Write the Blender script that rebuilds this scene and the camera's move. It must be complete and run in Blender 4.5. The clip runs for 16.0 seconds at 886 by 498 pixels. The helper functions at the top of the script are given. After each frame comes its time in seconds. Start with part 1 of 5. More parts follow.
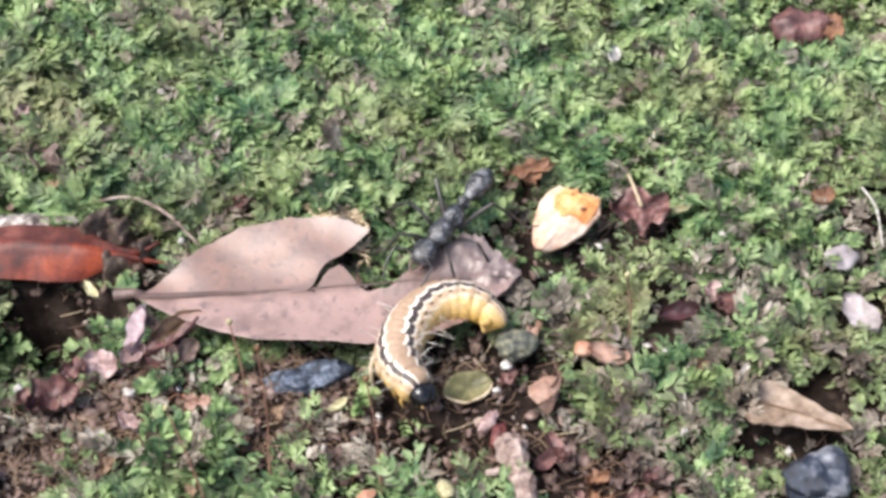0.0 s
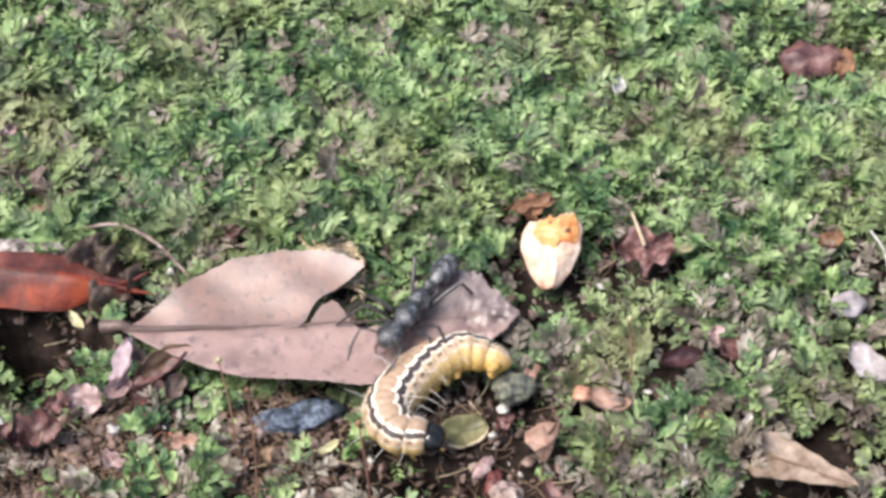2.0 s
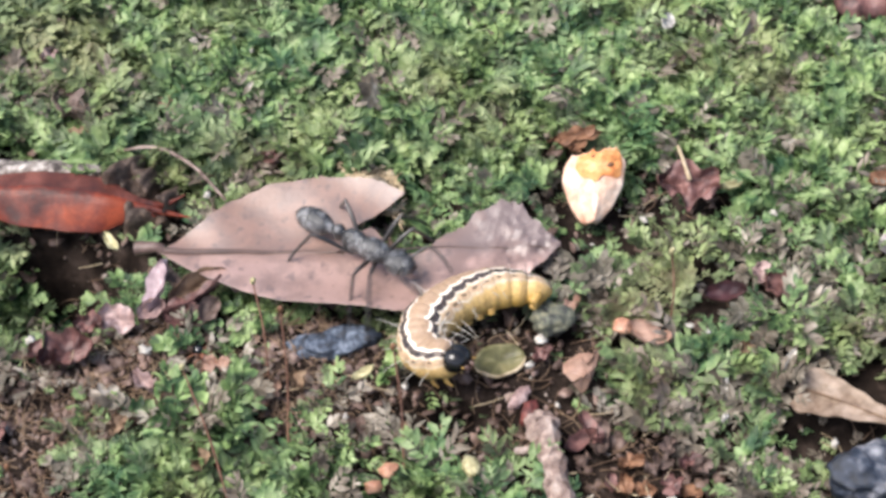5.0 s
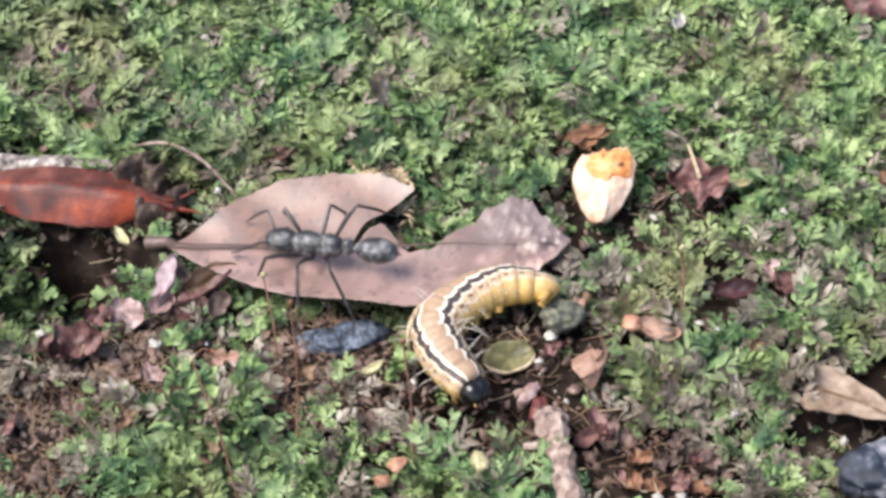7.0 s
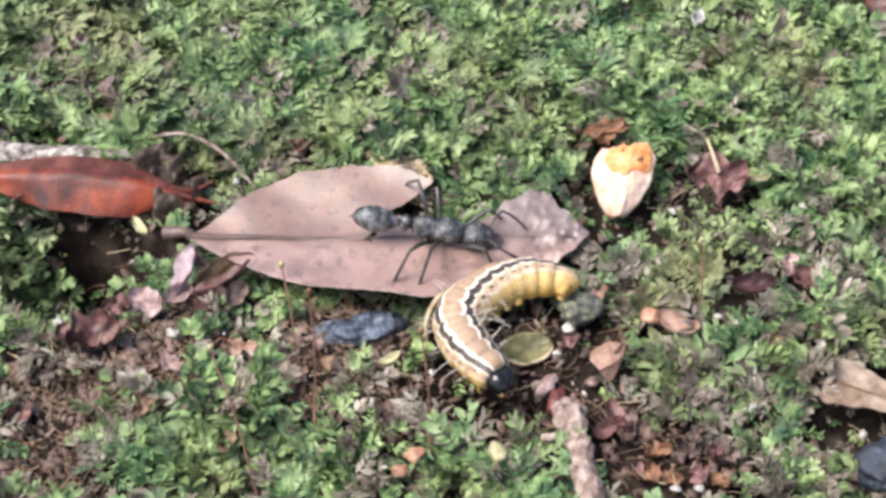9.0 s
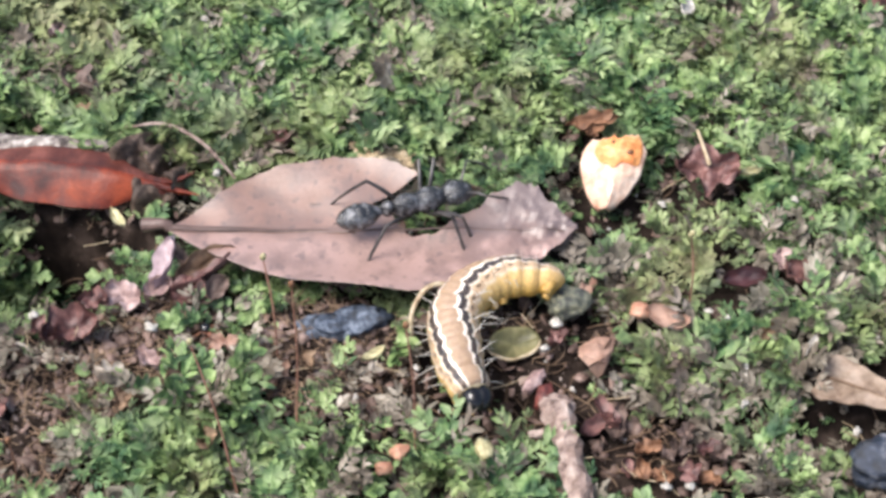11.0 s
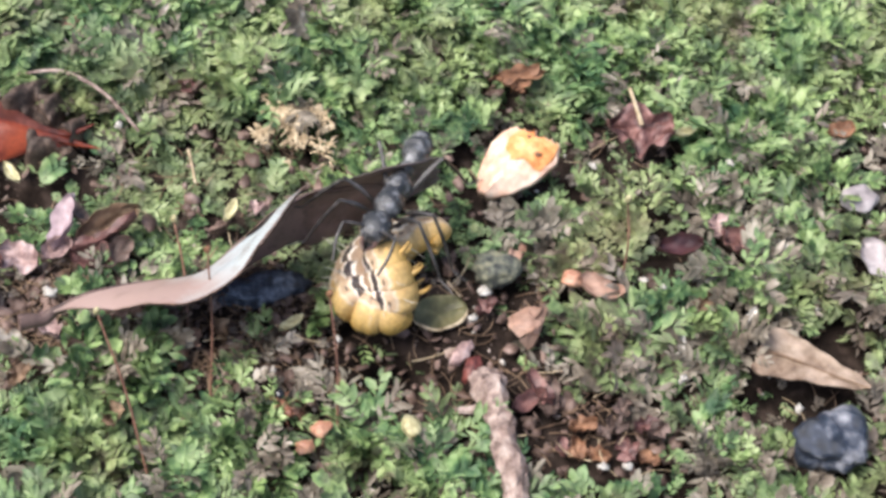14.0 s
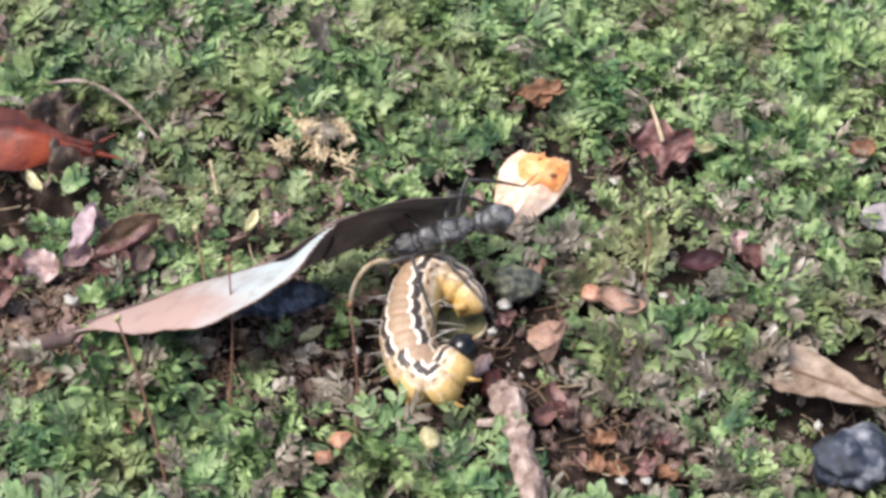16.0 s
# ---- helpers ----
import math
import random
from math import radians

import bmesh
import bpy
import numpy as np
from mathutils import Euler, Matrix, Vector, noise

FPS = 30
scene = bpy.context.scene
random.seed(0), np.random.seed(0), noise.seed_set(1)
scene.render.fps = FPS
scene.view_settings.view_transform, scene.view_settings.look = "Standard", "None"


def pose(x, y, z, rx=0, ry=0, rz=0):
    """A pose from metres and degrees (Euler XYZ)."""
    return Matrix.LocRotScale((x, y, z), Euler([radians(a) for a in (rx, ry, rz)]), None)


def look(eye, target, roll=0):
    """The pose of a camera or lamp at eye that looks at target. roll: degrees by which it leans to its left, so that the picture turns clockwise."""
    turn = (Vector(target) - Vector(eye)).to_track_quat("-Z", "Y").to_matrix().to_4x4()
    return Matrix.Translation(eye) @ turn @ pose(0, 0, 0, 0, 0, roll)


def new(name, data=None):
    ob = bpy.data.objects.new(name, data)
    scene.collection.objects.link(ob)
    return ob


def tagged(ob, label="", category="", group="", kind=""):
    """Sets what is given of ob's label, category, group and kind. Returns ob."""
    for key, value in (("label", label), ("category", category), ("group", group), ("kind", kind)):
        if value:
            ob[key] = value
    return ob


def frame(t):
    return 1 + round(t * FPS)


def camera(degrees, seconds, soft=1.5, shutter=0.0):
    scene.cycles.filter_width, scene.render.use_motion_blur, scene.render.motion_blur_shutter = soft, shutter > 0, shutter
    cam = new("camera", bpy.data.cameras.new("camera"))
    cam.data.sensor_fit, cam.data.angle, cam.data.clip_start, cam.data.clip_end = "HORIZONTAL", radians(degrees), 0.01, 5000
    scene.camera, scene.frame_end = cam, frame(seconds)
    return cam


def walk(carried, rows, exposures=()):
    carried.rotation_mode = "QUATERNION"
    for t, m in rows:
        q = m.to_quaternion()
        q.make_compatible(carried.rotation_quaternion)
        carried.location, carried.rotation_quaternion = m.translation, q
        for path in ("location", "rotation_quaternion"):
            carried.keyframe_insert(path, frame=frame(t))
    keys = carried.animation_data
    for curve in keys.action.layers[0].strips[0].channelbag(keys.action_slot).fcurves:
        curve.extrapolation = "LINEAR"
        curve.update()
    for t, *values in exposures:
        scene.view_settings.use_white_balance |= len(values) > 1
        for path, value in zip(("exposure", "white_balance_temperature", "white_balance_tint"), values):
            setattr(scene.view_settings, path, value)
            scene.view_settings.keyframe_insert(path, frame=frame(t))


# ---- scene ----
cam = camera(27, 16.0, soft=3.3, shutter=0.5)
PATH = [
    (0.0, look((0.00081, -0.09674, 0.13204), (0.00533, -0.00159, 0.00825), -1.12)),
    (0.5, look((0.00242, -0.09386, 0.13174), (0.00733, -0.00021, 0.00683), -0.37)),
    (1.0, look((0.00153, -0.09205, 0.13098), (0.00701, 0.00244, 0.00672), 0.24)),
    (1.5, look((0.00089, -0.09064, 0.13132), (0.00612, 0.00249, 0.00603), 0.20)),
    (2.0, look((0.00007, -0.09010, 0.13124), (0.00582, 0.00381, 0.00656), 0.78)),
    (2.5, look((0.00052, -0.09222, 0.12852), (0.00439, 0.00212, 0.00409), 0.12)),
    (3.0, look((0.00085, -0.09288, 0.12788), (0.00318, 0.00156, 0.00348), -0.29)),
    (3.5, look((0.00136, -0.09216, 0.12693), (0.00355, 0.00183, 0.00219), 0.02)),
    (4.0, look((0.00113, -0.09273, 0.12648), (0.00294, 0.00132, 0.00179), -0.06)),
    (4.5, look((0.00138, -0.09330, 0.12578), (0.00255, 0.00089, 0.00118), -0.32)),
    (5.0, look((0.00111, -0.09346, 0.12524), (0.00238, 0.00072, 0.00064), -0.13)),
    (5.2, look((0.00040, -0.09479, 0.12470), (0.00174, 0.00035, 0.00082), 0.06)),
    (7.5, look((0.00097, -0.09461, 0.12453), (0.00148, 0.00038, 0.00053), -0.18)),
    (8.0, look((0.00099, -0.09524, 0.12374), (0.00138, 0.00045, 0.00028), -0.19)),
    (8.5, look((0.00024, -0.09569, 0.12351), (0.00084, 0.00040, 0.00036), 0.14)),
    (9.0, look((0.00000, -0.09617, 0.12309), (0.00000, 0.00000, 0.00000), 0.00)),
    (9.5, look((0.00070, -0.09663, 0.12282), (-0.00005, 0.00001, 0.00011), -0.38)),
    (11.8, look((-0.00379, -0.09369, 0.11691), (0.00265, 0.00191, -0.00645), 3.71)),
    (12.0, look((-0.00488, -0.09343, 0.11603), (0.00311, 0.00158, -0.00770), 4.64)),
    (12.5, look((-0.00533, -0.09089, 0.11480), (0.00572, 0.00240, -0.00999), 6.13)),
    (13.0, look((-0.00595, -0.08858, 0.11453), (0.00797, 0.00351, -0.01087), 7.54)),
    (13.5, look((-0.00598, -0.08772, 0.11419), (0.00881, 0.00379, -0.01153), 7.98)),
    (14.0, look((-0.00628, -0.08755, 0.11415), (0.00868, 0.00405, -0.01149), 8.21)),
    (14.5, look((-0.00646, -0.08869, 0.11429), (0.00620, 0.00495, -0.01009), 7.46)),
    (15.0, look((-0.00664, -0.08822, 0.11426), (0.00657, 0.00507, -0.01033), 7.76)),
    (15.5, look((-0.00684, -0.08828, 0.11395), (0.00651, 0.00443, -0.01105), 7.87)),
    (16.0, look((-0.00675, -0.08841, 0.11371), (0.00699, 0.00497, -0.01075), 8.12)),
]
exposures = [(0.0, 1.44), (1.5, 1.42), (3.5, 1.36), (4.0, 1.34), (4.5, 1.26), (5.0, 1.34), (7.5, 1.4), (9.0, 1.43), (12.0, 1.32), (13.0, 1.24), (13.5, 1.32), (14.5, 1.43), (15.0, 1.37), (16.0, 1.34)]
walk(cam, PATH, exposures)

# ---- light: a pale overcast sky over the mossy ground ----
world = bpy.data.worlds.new("overcast_sky")
scene.world = world
world.use_nodes = True
wn = world.node_tree.nodes
sky = wn.new("ShaderNodeTexSky")
sky.sky_type = "NISHITA"
sky.sun_disc = False
sky.sun_elevation, sky.sun_rotation = radians(59), radians(-100)
sky.air_density, sky.dust_density, sky.ozone_density = 1.0, 4.0, 1.0
world.node_tree.links.new(sky.outputs[0], wn["Background"].inputs[0])
wn["Background"].inputs[1].default_value = 0.10
sun_data = bpy.data.lights.new("sun", "SUN")
sun_data.energy, sun_data.angle, sun_data.color = 2.0, radians(32), (1.0, 0.975, 0.95)
sun = new("sun", sun_data)
sun.matrix_world = look((-0.5, -0.09, 0.86), (0, 0, 0))

MM = 0.001


def put(x, y, z, rx=0, ry=0, rz=0):
    """A pose from millimetres and degrees."""
    return pose(x * MM, y * MM, z * MM, rx, ry, rz)


# ---- materials ----
def mix_color(nt, a, b, fac):
    n = nt.nodes.new("ShaderNodeMix")
    n.data_type = "RGBA"
    for socket, v in ((n.inputs[6], a), (n.inputs[7], b), (n.inputs[0], fac)):
        if isinstance(v, bpy.types.NodeSocket):
            nt.links.new(v, socket)
        elif isinstance(v, tuple):
            socket.default_value = (*v, 1)
        else:
            socket.default_value = v
    return n.outputs[2]


def ramp(nt, value, stops):
    n = nt.nodes.new("ShaderNodeValToRGB")
    while len(n.color_ramp.elements) < len(stops):
        n.color_ramp.elements.new(0.5)
    for e, (p, c) in zip(n.color_ramp.elements, stops):
        e.position, e.color = p, (*c, 1) if isinstance(c, tuple) else (c, c, c, 1)
    nt.links.new(value, n.inputs[0])
    return n.outputs[0]


def grain(nt, size, detail=4.0, rough=0.6, space="Object", stretch=(1, 1, 1), own=False):
    """Noise with features of about size millimetres."""
    tc = nt.nodes.new("ShaderNodeTexCoord")
    mp = nt.nodes.new("ShaderNodeMapping")
    mp.inputs["Scale"].default_value = stretch
    n = nt.nodes.new("ShaderNodeTexNoise")
    n.inputs["Scale"].default_value = 1.0 / (size * MM)
    n.inputs["Detail"].default_value, n.inputs["Roughness"].default_value = detail, rough
    nt.links.new(tc.outputs[space], mp.inputs[0])
    if own:
        info = nt.nodes.new("ShaderNodeObjectInfo")
        nt.links.new(info.outputs["Random"], mp.inputs["Location"])
    nt.links.new(mp.outputs[0], n.inputs["Vector"])
    return n.outputs["Fac"]


def calc(nt, op, a, b=None, c=None):
    n = nt.nodes.new("ShaderNodeMath")
    n.operation = op
    for socket, v in zip(n.inputs, (a, b, c)):
        if isinstance(v, bpy.types.NodeSocket):
            nt.links.new(v, socket)
        elif v is not None:
            socket.default_value = v
    return n.outputs[0]


def shader(name, rough=0.6, spec=0.4):
    m = bpy.data.materials.new(name)
    m.use_nodes = True
    b = m.node_tree.nodes["Principled BSDF"]
    b.inputs["Roughness"].default_value = rough
    b.inputs["Specular IOR Level"].default_value = spec
    return m, m.node_tree, b


def bump(nt, b, height, strength, far):
    n = nt.nodes.new("ShaderNodeBump")
    n.inputs["Strength"].default_value, n.inputs["Distance"].default_value = strength, far * MM
    nt.links.new(height, n.inputs["Height"])
    nt.links.new(n.outputs[0], b.inputs["Normal"])


def speckled(name, low, mid, high, size=0.6, rough=0.6, spec=0.4, relief=0.1, coarse=3.0, stretch=(1, 1, 1)):
    """Two scales of variation: blotches between low and high, and fine grain."""
    m, nt, b = shader(name, rough, spec)
    big = ramp(nt, grain(nt, coarse, 3), [(0.35, low), (0.5, mid), (0.68, high)])
    fine = grain(nt, size, 5, 0.7, stretch=stretch)
    shade = ramp(nt, fine, [(0.3, 0.55), (0.7, 1.0)])
    mul = nt.nodes.new("ShaderNodeMix")
    mul.data_type, mul.blend_type = "RGBA", "MULTIPLY"
    mul.inputs[0].default_value = 0.8
    nt.links.new(big, mul.inputs[6])
    nt.links.new(shade, mul.inputs[7])
    nt.links.new(mul.outputs[2], b.inputs["Base Color"])
    bump(nt, b, fine, 0.6, relief)
    return m


def leafy(name, stops, brown, cold, pale, through_light=0.22):
    """Living or dying moss leaves: each leaf its own shade, with olive and brown patches."""
    m, nt, b = shader(name, 0.55, 0.33)
    geo = nt.nodes.new("ShaderNodeNewGeometry")
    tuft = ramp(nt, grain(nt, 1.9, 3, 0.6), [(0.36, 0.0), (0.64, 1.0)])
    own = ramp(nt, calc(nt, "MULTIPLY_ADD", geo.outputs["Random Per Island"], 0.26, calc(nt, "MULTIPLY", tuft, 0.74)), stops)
    cool = ramp(nt, grain(nt, 9.0, 3, 0.6), [(0.42, 0.0), (0.62, 0.42)])
    col = mix_color(nt, own, cold, cool)
    col = mix_color(nt, col, pale, ramp(nt, grain(nt, 4.0, 3, 0.6), [(0.52, 0.0), (0.68, 0.38)]))
    patch = ramp(nt, grain(nt, 14.0, 4, 0.6), [(0.47, 0.0), (0.7, 0.62)])
    col = mix_color(nt, col, brown, patch)
    nt.links.new(col, b.inputs["Base Color"])
    tr = nt.nodes.new("ShaderNodeBsdfTranslucent")
    nt.links.new(col, tr.inputs[0])
    ms = nt.nodes.new("ShaderNodeMixShader")
    ms.inputs[0].default_value = through_light
    nt.links.new(b.outputs[0], ms.inputs[1])
    nt.links.new(tr.outputs[0], ms.inputs[2])
    nt.links.new(ms.outputs[0], nt.nodes["Material Output"].inputs[0])
    return m


SOIL = speckled("damp_soil", (0.008, 0.0055, 0.0045), (0.024, 0.0165, 0.013), (0.07, 0.05, 0.041), 0.5, 0.95, 0.1, 0.6)
# moss: near-black low stops put the shadows among the shoots into the leaf colour
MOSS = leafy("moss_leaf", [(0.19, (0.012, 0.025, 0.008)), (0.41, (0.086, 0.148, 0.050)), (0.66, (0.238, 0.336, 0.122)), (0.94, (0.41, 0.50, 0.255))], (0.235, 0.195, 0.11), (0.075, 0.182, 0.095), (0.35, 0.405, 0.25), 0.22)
DEAD_MOSS = leafy("dead_moss_leaf", [(0.05, (0.032, 0.026, 0.020)), (0.4, (0.13, 0.104, 0.078)), (0.7, (0.28, 0.24, 0.19)), (0.95, (0.46, 0.41, 0.35))], (0.20, 0.145, 0.12), (0.16, 0.16, 0.12), (0.30, 0.265, 0.22))
FLAKE = leafy("rotted_flake", [(0.0, (0.05, 0.03, 0.024)), (0.45, (0.13, 0.083, 0.066)), (0.8, (0.26, 0.175, 0.145)), (1.0, (0.46, 0.35, 0.31))], (0.10, 0.07, 0.055), (0.09, 0.06, 0.05), (0.30, 0.21, 0.18), 0.1)
CRUMB = leafy("soil_crumbs", [(0.0, (0.035, 0.024, 0.019)), (0.40, (0.10, 0.07, 0.057)), (0.75, (0.23, 0.17, 0.145)), (1.0, (0.46, 0.39, 0.35))], (0.13, 0.09, 0.07), (0.10, 0.085, 0.07), (0.26, 0.19, 0.165), 0.05)
STRAW = speckled("straw", (0.24, 0.17, 0.10), (0.44, 0.34, 0.21), (0.62, 0.52, 0.37), 0.3, 0.6, 0.4, 0.03, 1.0)
FIBRE = speckled("dead_fibre", (0.09, 0.055, 0.035), (0.19, 0.12, 0.075), (0.33, 0.23, 0.15), 0.4, 0.7, 0.3, 0.03)
BLADE_DARK = (0.085, 0.052, 0.046)


def leaf_material():
    """Dry pinkish-brown leaf: fine side veins, freckles, darker blotches along the midrib, a pale sheen painted on the
    near half.
    """
    m, nt, b = shader("dry_leaf", 0.5, 0.8)
    b.inputs["Coat Weight"].default_value, b.inputs["Coat Roughness"].default_value, b.inputs["Coat IOR"].default_value = 0.7, 0.5, 1.6
    base = ramp(nt, grain(nt, 7.0, 4, 0.6), [(0.3, (0.130, 0.066, 0.047)), (0.5, (0.205, 0.114, 0.088)), (0.7, (0.31, 0.190, 0.158))])
    tc = nt.nodes.new("ShaderNodeTexCoord")
    sp = nt.nodes.new("ShaderNodeSeparateXYZ")
    nt.links.new(tc.outputs["Object"], sp.inputs[0])
    # near half: pale pink sheen mixed into the colour; far half browner
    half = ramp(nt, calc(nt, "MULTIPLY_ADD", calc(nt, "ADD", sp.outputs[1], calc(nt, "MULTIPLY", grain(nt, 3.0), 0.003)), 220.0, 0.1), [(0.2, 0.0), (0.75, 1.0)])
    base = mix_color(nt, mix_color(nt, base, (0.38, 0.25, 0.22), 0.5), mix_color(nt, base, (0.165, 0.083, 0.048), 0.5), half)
    worn = ramp(nt, grain(nt, 2.6, 5, 0.65), [(0.45, 0.0), (0.63, 0.65)])
    base = mix_color(nt, base, (0.115, 0.07, 0.058), worn)
    grey = ramp(nt, calc(nt, "ADD", calc(nt, "MULTIPLY", sp.outputs[0], 70.0), calc(nt, "MULTIPLY", grain(nt, 3.0), 0.4)), [(0.18, 0.0), (0.62, 0.85)])
    grey = calc(nt, "MULTIPLY", grey, ramp(nt, calc(nt, "MULTIPLY_ADD", sp.outputs[1], 250.0, 0.45), [(0.15, 0.0), (0.55, 1.0)]))
    base = mix_color(nt, base, (0.145, 0.108, 0.102), grey)
    mid = calc(nt, "ABSOLUTE", calc(nt, "SUBTRACT", calc(nt, "ADD", sp.outputs[1], calc(nt, "MULTIPLY", sp.outputs[0], 0.012)), calc(nt, "MULTIPLY_ADD", grain(nt, 1.5, 3), 0.0008, 0.0000)))
    base = mix_color(nt, base, (0.10, 0.058, 0.045), ramp(nt, calc(nt, "MULTIPLY", mid, 1000.0), [(0.10, 0.6), (0.7, 0.0)]))
    blotch = ramp(nt, grain(nt, 5.0, 4, 0.62), [(0.51, 0.0), (0.60, 0.5)])
    base = mix_color(nt, base, (0.16, 0.09, 0.07), blotch)
    freckle = ramp(nt, grain(nt, 0.9, 3, 0.5), [(0.58, 0.0), (0.67, 0.7)])
    col = mix_color(nt, base, BLADE_DARK, freckle)
    lean = calc(nt, "SUBTRACT", sp.outputs[0], calc(nt, "MULTIPLY", calc(nt, "ABSOLUTE", sp.outputs[1]), 0.8))
    wave = calc(nt, "SINE", calc(nt, "ADD", calc(nt, "MULTIPLY", lean, 4200.0), calc(nt, "MULTIPLY", grain(nt, 2.0), 5.0)))
    vein = ramp(nt, wave, [(0.86, 0.0), (1.0, 0.07)])
    col = mix_color(nt, col, BLADE_DARK, vein)
    nt.links.new(col, b.inputs["Base Color"])
    bump(nt, b, calc(nt, "ADD", grain(nt, 0.4, 4), calc(nt, "MULTIPLY", wave, 0.08)), 0.5, 0.10)
    return m


LEAF = leaf_material()


def underside_material():
    """The leaf's pale underside: pink towards the stalk, with grey mottles; beyond, the sky's bluish-white sheen is
    painted in.
    """
    m, nt, b = shader("leaf_underside", 0.45, 0.5)
    tc = nt.nodes.new("ShaderNodeTexCoord")
    sp = nt.nodes.new("ShaderNodeSeparateXYZ")
    nt.links.new(tc.outputs["Object"], sp.inputs[0])
    near = ramp(nt, calc(nt, "ADD", calc(nt, "MULTIPLY", sp.outputs[0], 80.0), calc(nt, "MULTIPLY_ADD", grain(nt, 3.0, 4), 0.7, 0.75)), [(0.10, 0.0), (0.5, 1.0)])
    col = mix_color(nt, (0.34, 0.235, 0.205), (0.42, 0.465, 0.475), near)
    col = mix_color(nt, col, (0.22, 0.15, 0.125), ramp(nt, grain(nt, 1.6, 5, 0.65), [(0.54, 0.0), (0.68, 0.55)]))
    nt.links.new(col, b.inputs["Base Color"])
    bump(nt, b, grain(nt, 0.4, 4), 0.4, 0.05)
    return m


LEAF_UNDER = underside_material()
RIB = speckled("leaf_midrib", (0.07, 0.045, 0.04), (0.11, 0.07, 0.06), (0.17, 0.11, 0.095), 0.4, 0.5, 0.4, 0.03)
RED_LEAF = speckled("red_brown_leaf", (0.05, 0.011, 0.008), (0.145, 0.024, 0.011), (0.31, 0.058, 0.020), 0.35, 0.38, 0.4, 0.12, 3.2)
MAROON = speckled("maroon_scrap", (0.055, 0.024, 0.023), (0.135, 0.06, 0.054), (0.25, 0.125, 0.11), 0.4, 0.5, 0.5, 0.1, 1.4)
DARK_BROWN = speckled("dark_brown_scrap", (0.04, 0.025, 0.02), (0.10, 0.066, 0.054), (0.19, 0.13, 0.11), 0.4, 0.6, 0.4, 0.1, 1.4)
DUSTY_PINK = speckled("dusty_pink_scrap", (0.20, 0.125, 0.115), (0.37, 0.25, 0.235), (0.52, 0.40, 0.38), 0.4, 0.55, 0.45, 0.08, 1.6)
MAUVE = speckled("mauve_petal", (0.22, 0.15, 0.165), (0.36, 0.265, 0.285), (0.48, 0.38, 0.40), 0.4, 0.5, 0.45, 0.08, 1.8)
CHIP = speckled("pink_chip", (0.245, 0.136, 0.095), (0.354, 0.218, 0.163), (0.442, 0.299, 0.238), 0.5, 0.55, 0.4, 0.05)
TAN = speckled("tan_leaf", (0.14, 0.09, 0.06), (0.265, 0.19, 0.136), (0.35, 0.265, 0.205), 0.45, 0.55, 0.4, 0.14, 1.6, (0.3, 1, 1))
ORANGE_BROWN = speckled("orange_brown", (0.10, 0.045, 0.022), (0.20, 0.095, 0.05), (0.30, 0.16, 0.09), 0.4, 0.6, 0.4, 0.08, 1.2)
ORANGE_SEED = speckled("orange_seed", (0.39, 0.18, 0.11), (0.48, 0.245, 0.155), (0.55, 0.33, 0.23), 0.4, 0.4, 0.5, 0.04)
RED_SEED = speckled("red_seed", (0.06, 0.014, 0.012), (0.12, 0.026, 0.021), (0.22, 0.07, 0.055), 0.3, 0.5, 0.5, 0.08, 0.8)
WHITE_GRIT = speckled("white_grit", (0.30, 0.27, 0.23), (0.48, 0.45, 0.40), (0.62, 0.59, 0.55), 0.25, 0.5, 0.5, 0.06, 0.5)
PALE_SEED = speckled("pale_seed", (0.30, 0.26, 0.13), (0.43, 0.39, 0.21), (0.55, 0.51, 0.32), 0.3, 0.5, 0.5, 0.05, 0.7)
BLUE_STONE = speckled("blue_grey_stone", (0.010, 0.012, 0.017), (0.05, 0.068, 0.105), (0.22, 0.26, 0.33), 0.3, 0.36, 0.5, 0.35, 0.8)
DARK_STONE = speckled("dark_stone", (0.01, 0.012, 0.018), (0.03, 0.04, 0.066), (0.33, 0.33, 0.36), 0.35, 0.35, 0.6, 0.35, 2.2)
GREY_CHIP = speckled("grey_chip", (0.22, 0.19, 0.19), (0.36, 0.31, 0.31), (0.5, 0.45, 0.45), 0.5, 0.5, 0.5, 0.06)
BARK = speckled("grey_bark", (0.05, 0.04, 0.037), (0.24, 0.205, 0.185), (0.55, 0.50, 0.46), 0.4, 0.8, 0.3, 0.3, 0.9, (0.4, 1, 1))
STICK = speckled("tan_stick", (0.15, 0.10, 0.085), (0.33, 0.24, 0.205), (0.52, 0.42, 0.37), 0.3, 0.8, 0.25, 0.5, 1.1, (1, 0.3, 1))
FRUIT_SKIN = speckled("cream_rind", (0.69, 0.36, 0.245), (0.755, 0.51, 0.375), (0.79, 0.62, 0.50), 0.5, 0.4, 0.5, 0.12, 1.5)
FRUIT_FLESH = speckled("orange_flesh", (0.60, 0.20, 0.055), (0.72, 0.31, 0.10), (0.82, 0.48, 0.22), 0.4, 0.65, 0.5, 0.12, 1.2)
GREEN_SCRAP = speckled("olive_scrap", (0.07, 0.066, 0.027), (0.125, 0.118, 0.048), (0.22, 0.195, 0.095), 0.6, 0.5, 0.4, 0.08, 2.0)
STALK = speckled("red_stalk", (0.10, 0.045, 0.03), (0.18, 0.085, 0.055), (0.28, 0.15, 0.1), 0.4, 0.5, 0.4, 0.02)
ANT = speckled("ant_armour", (0.008, 0.008, 0.009), (0.032, 0.032, 0.035), (0.22, 0.22, 0.23), 0.12, 0.27, 0.85, 0.12, 0.9)
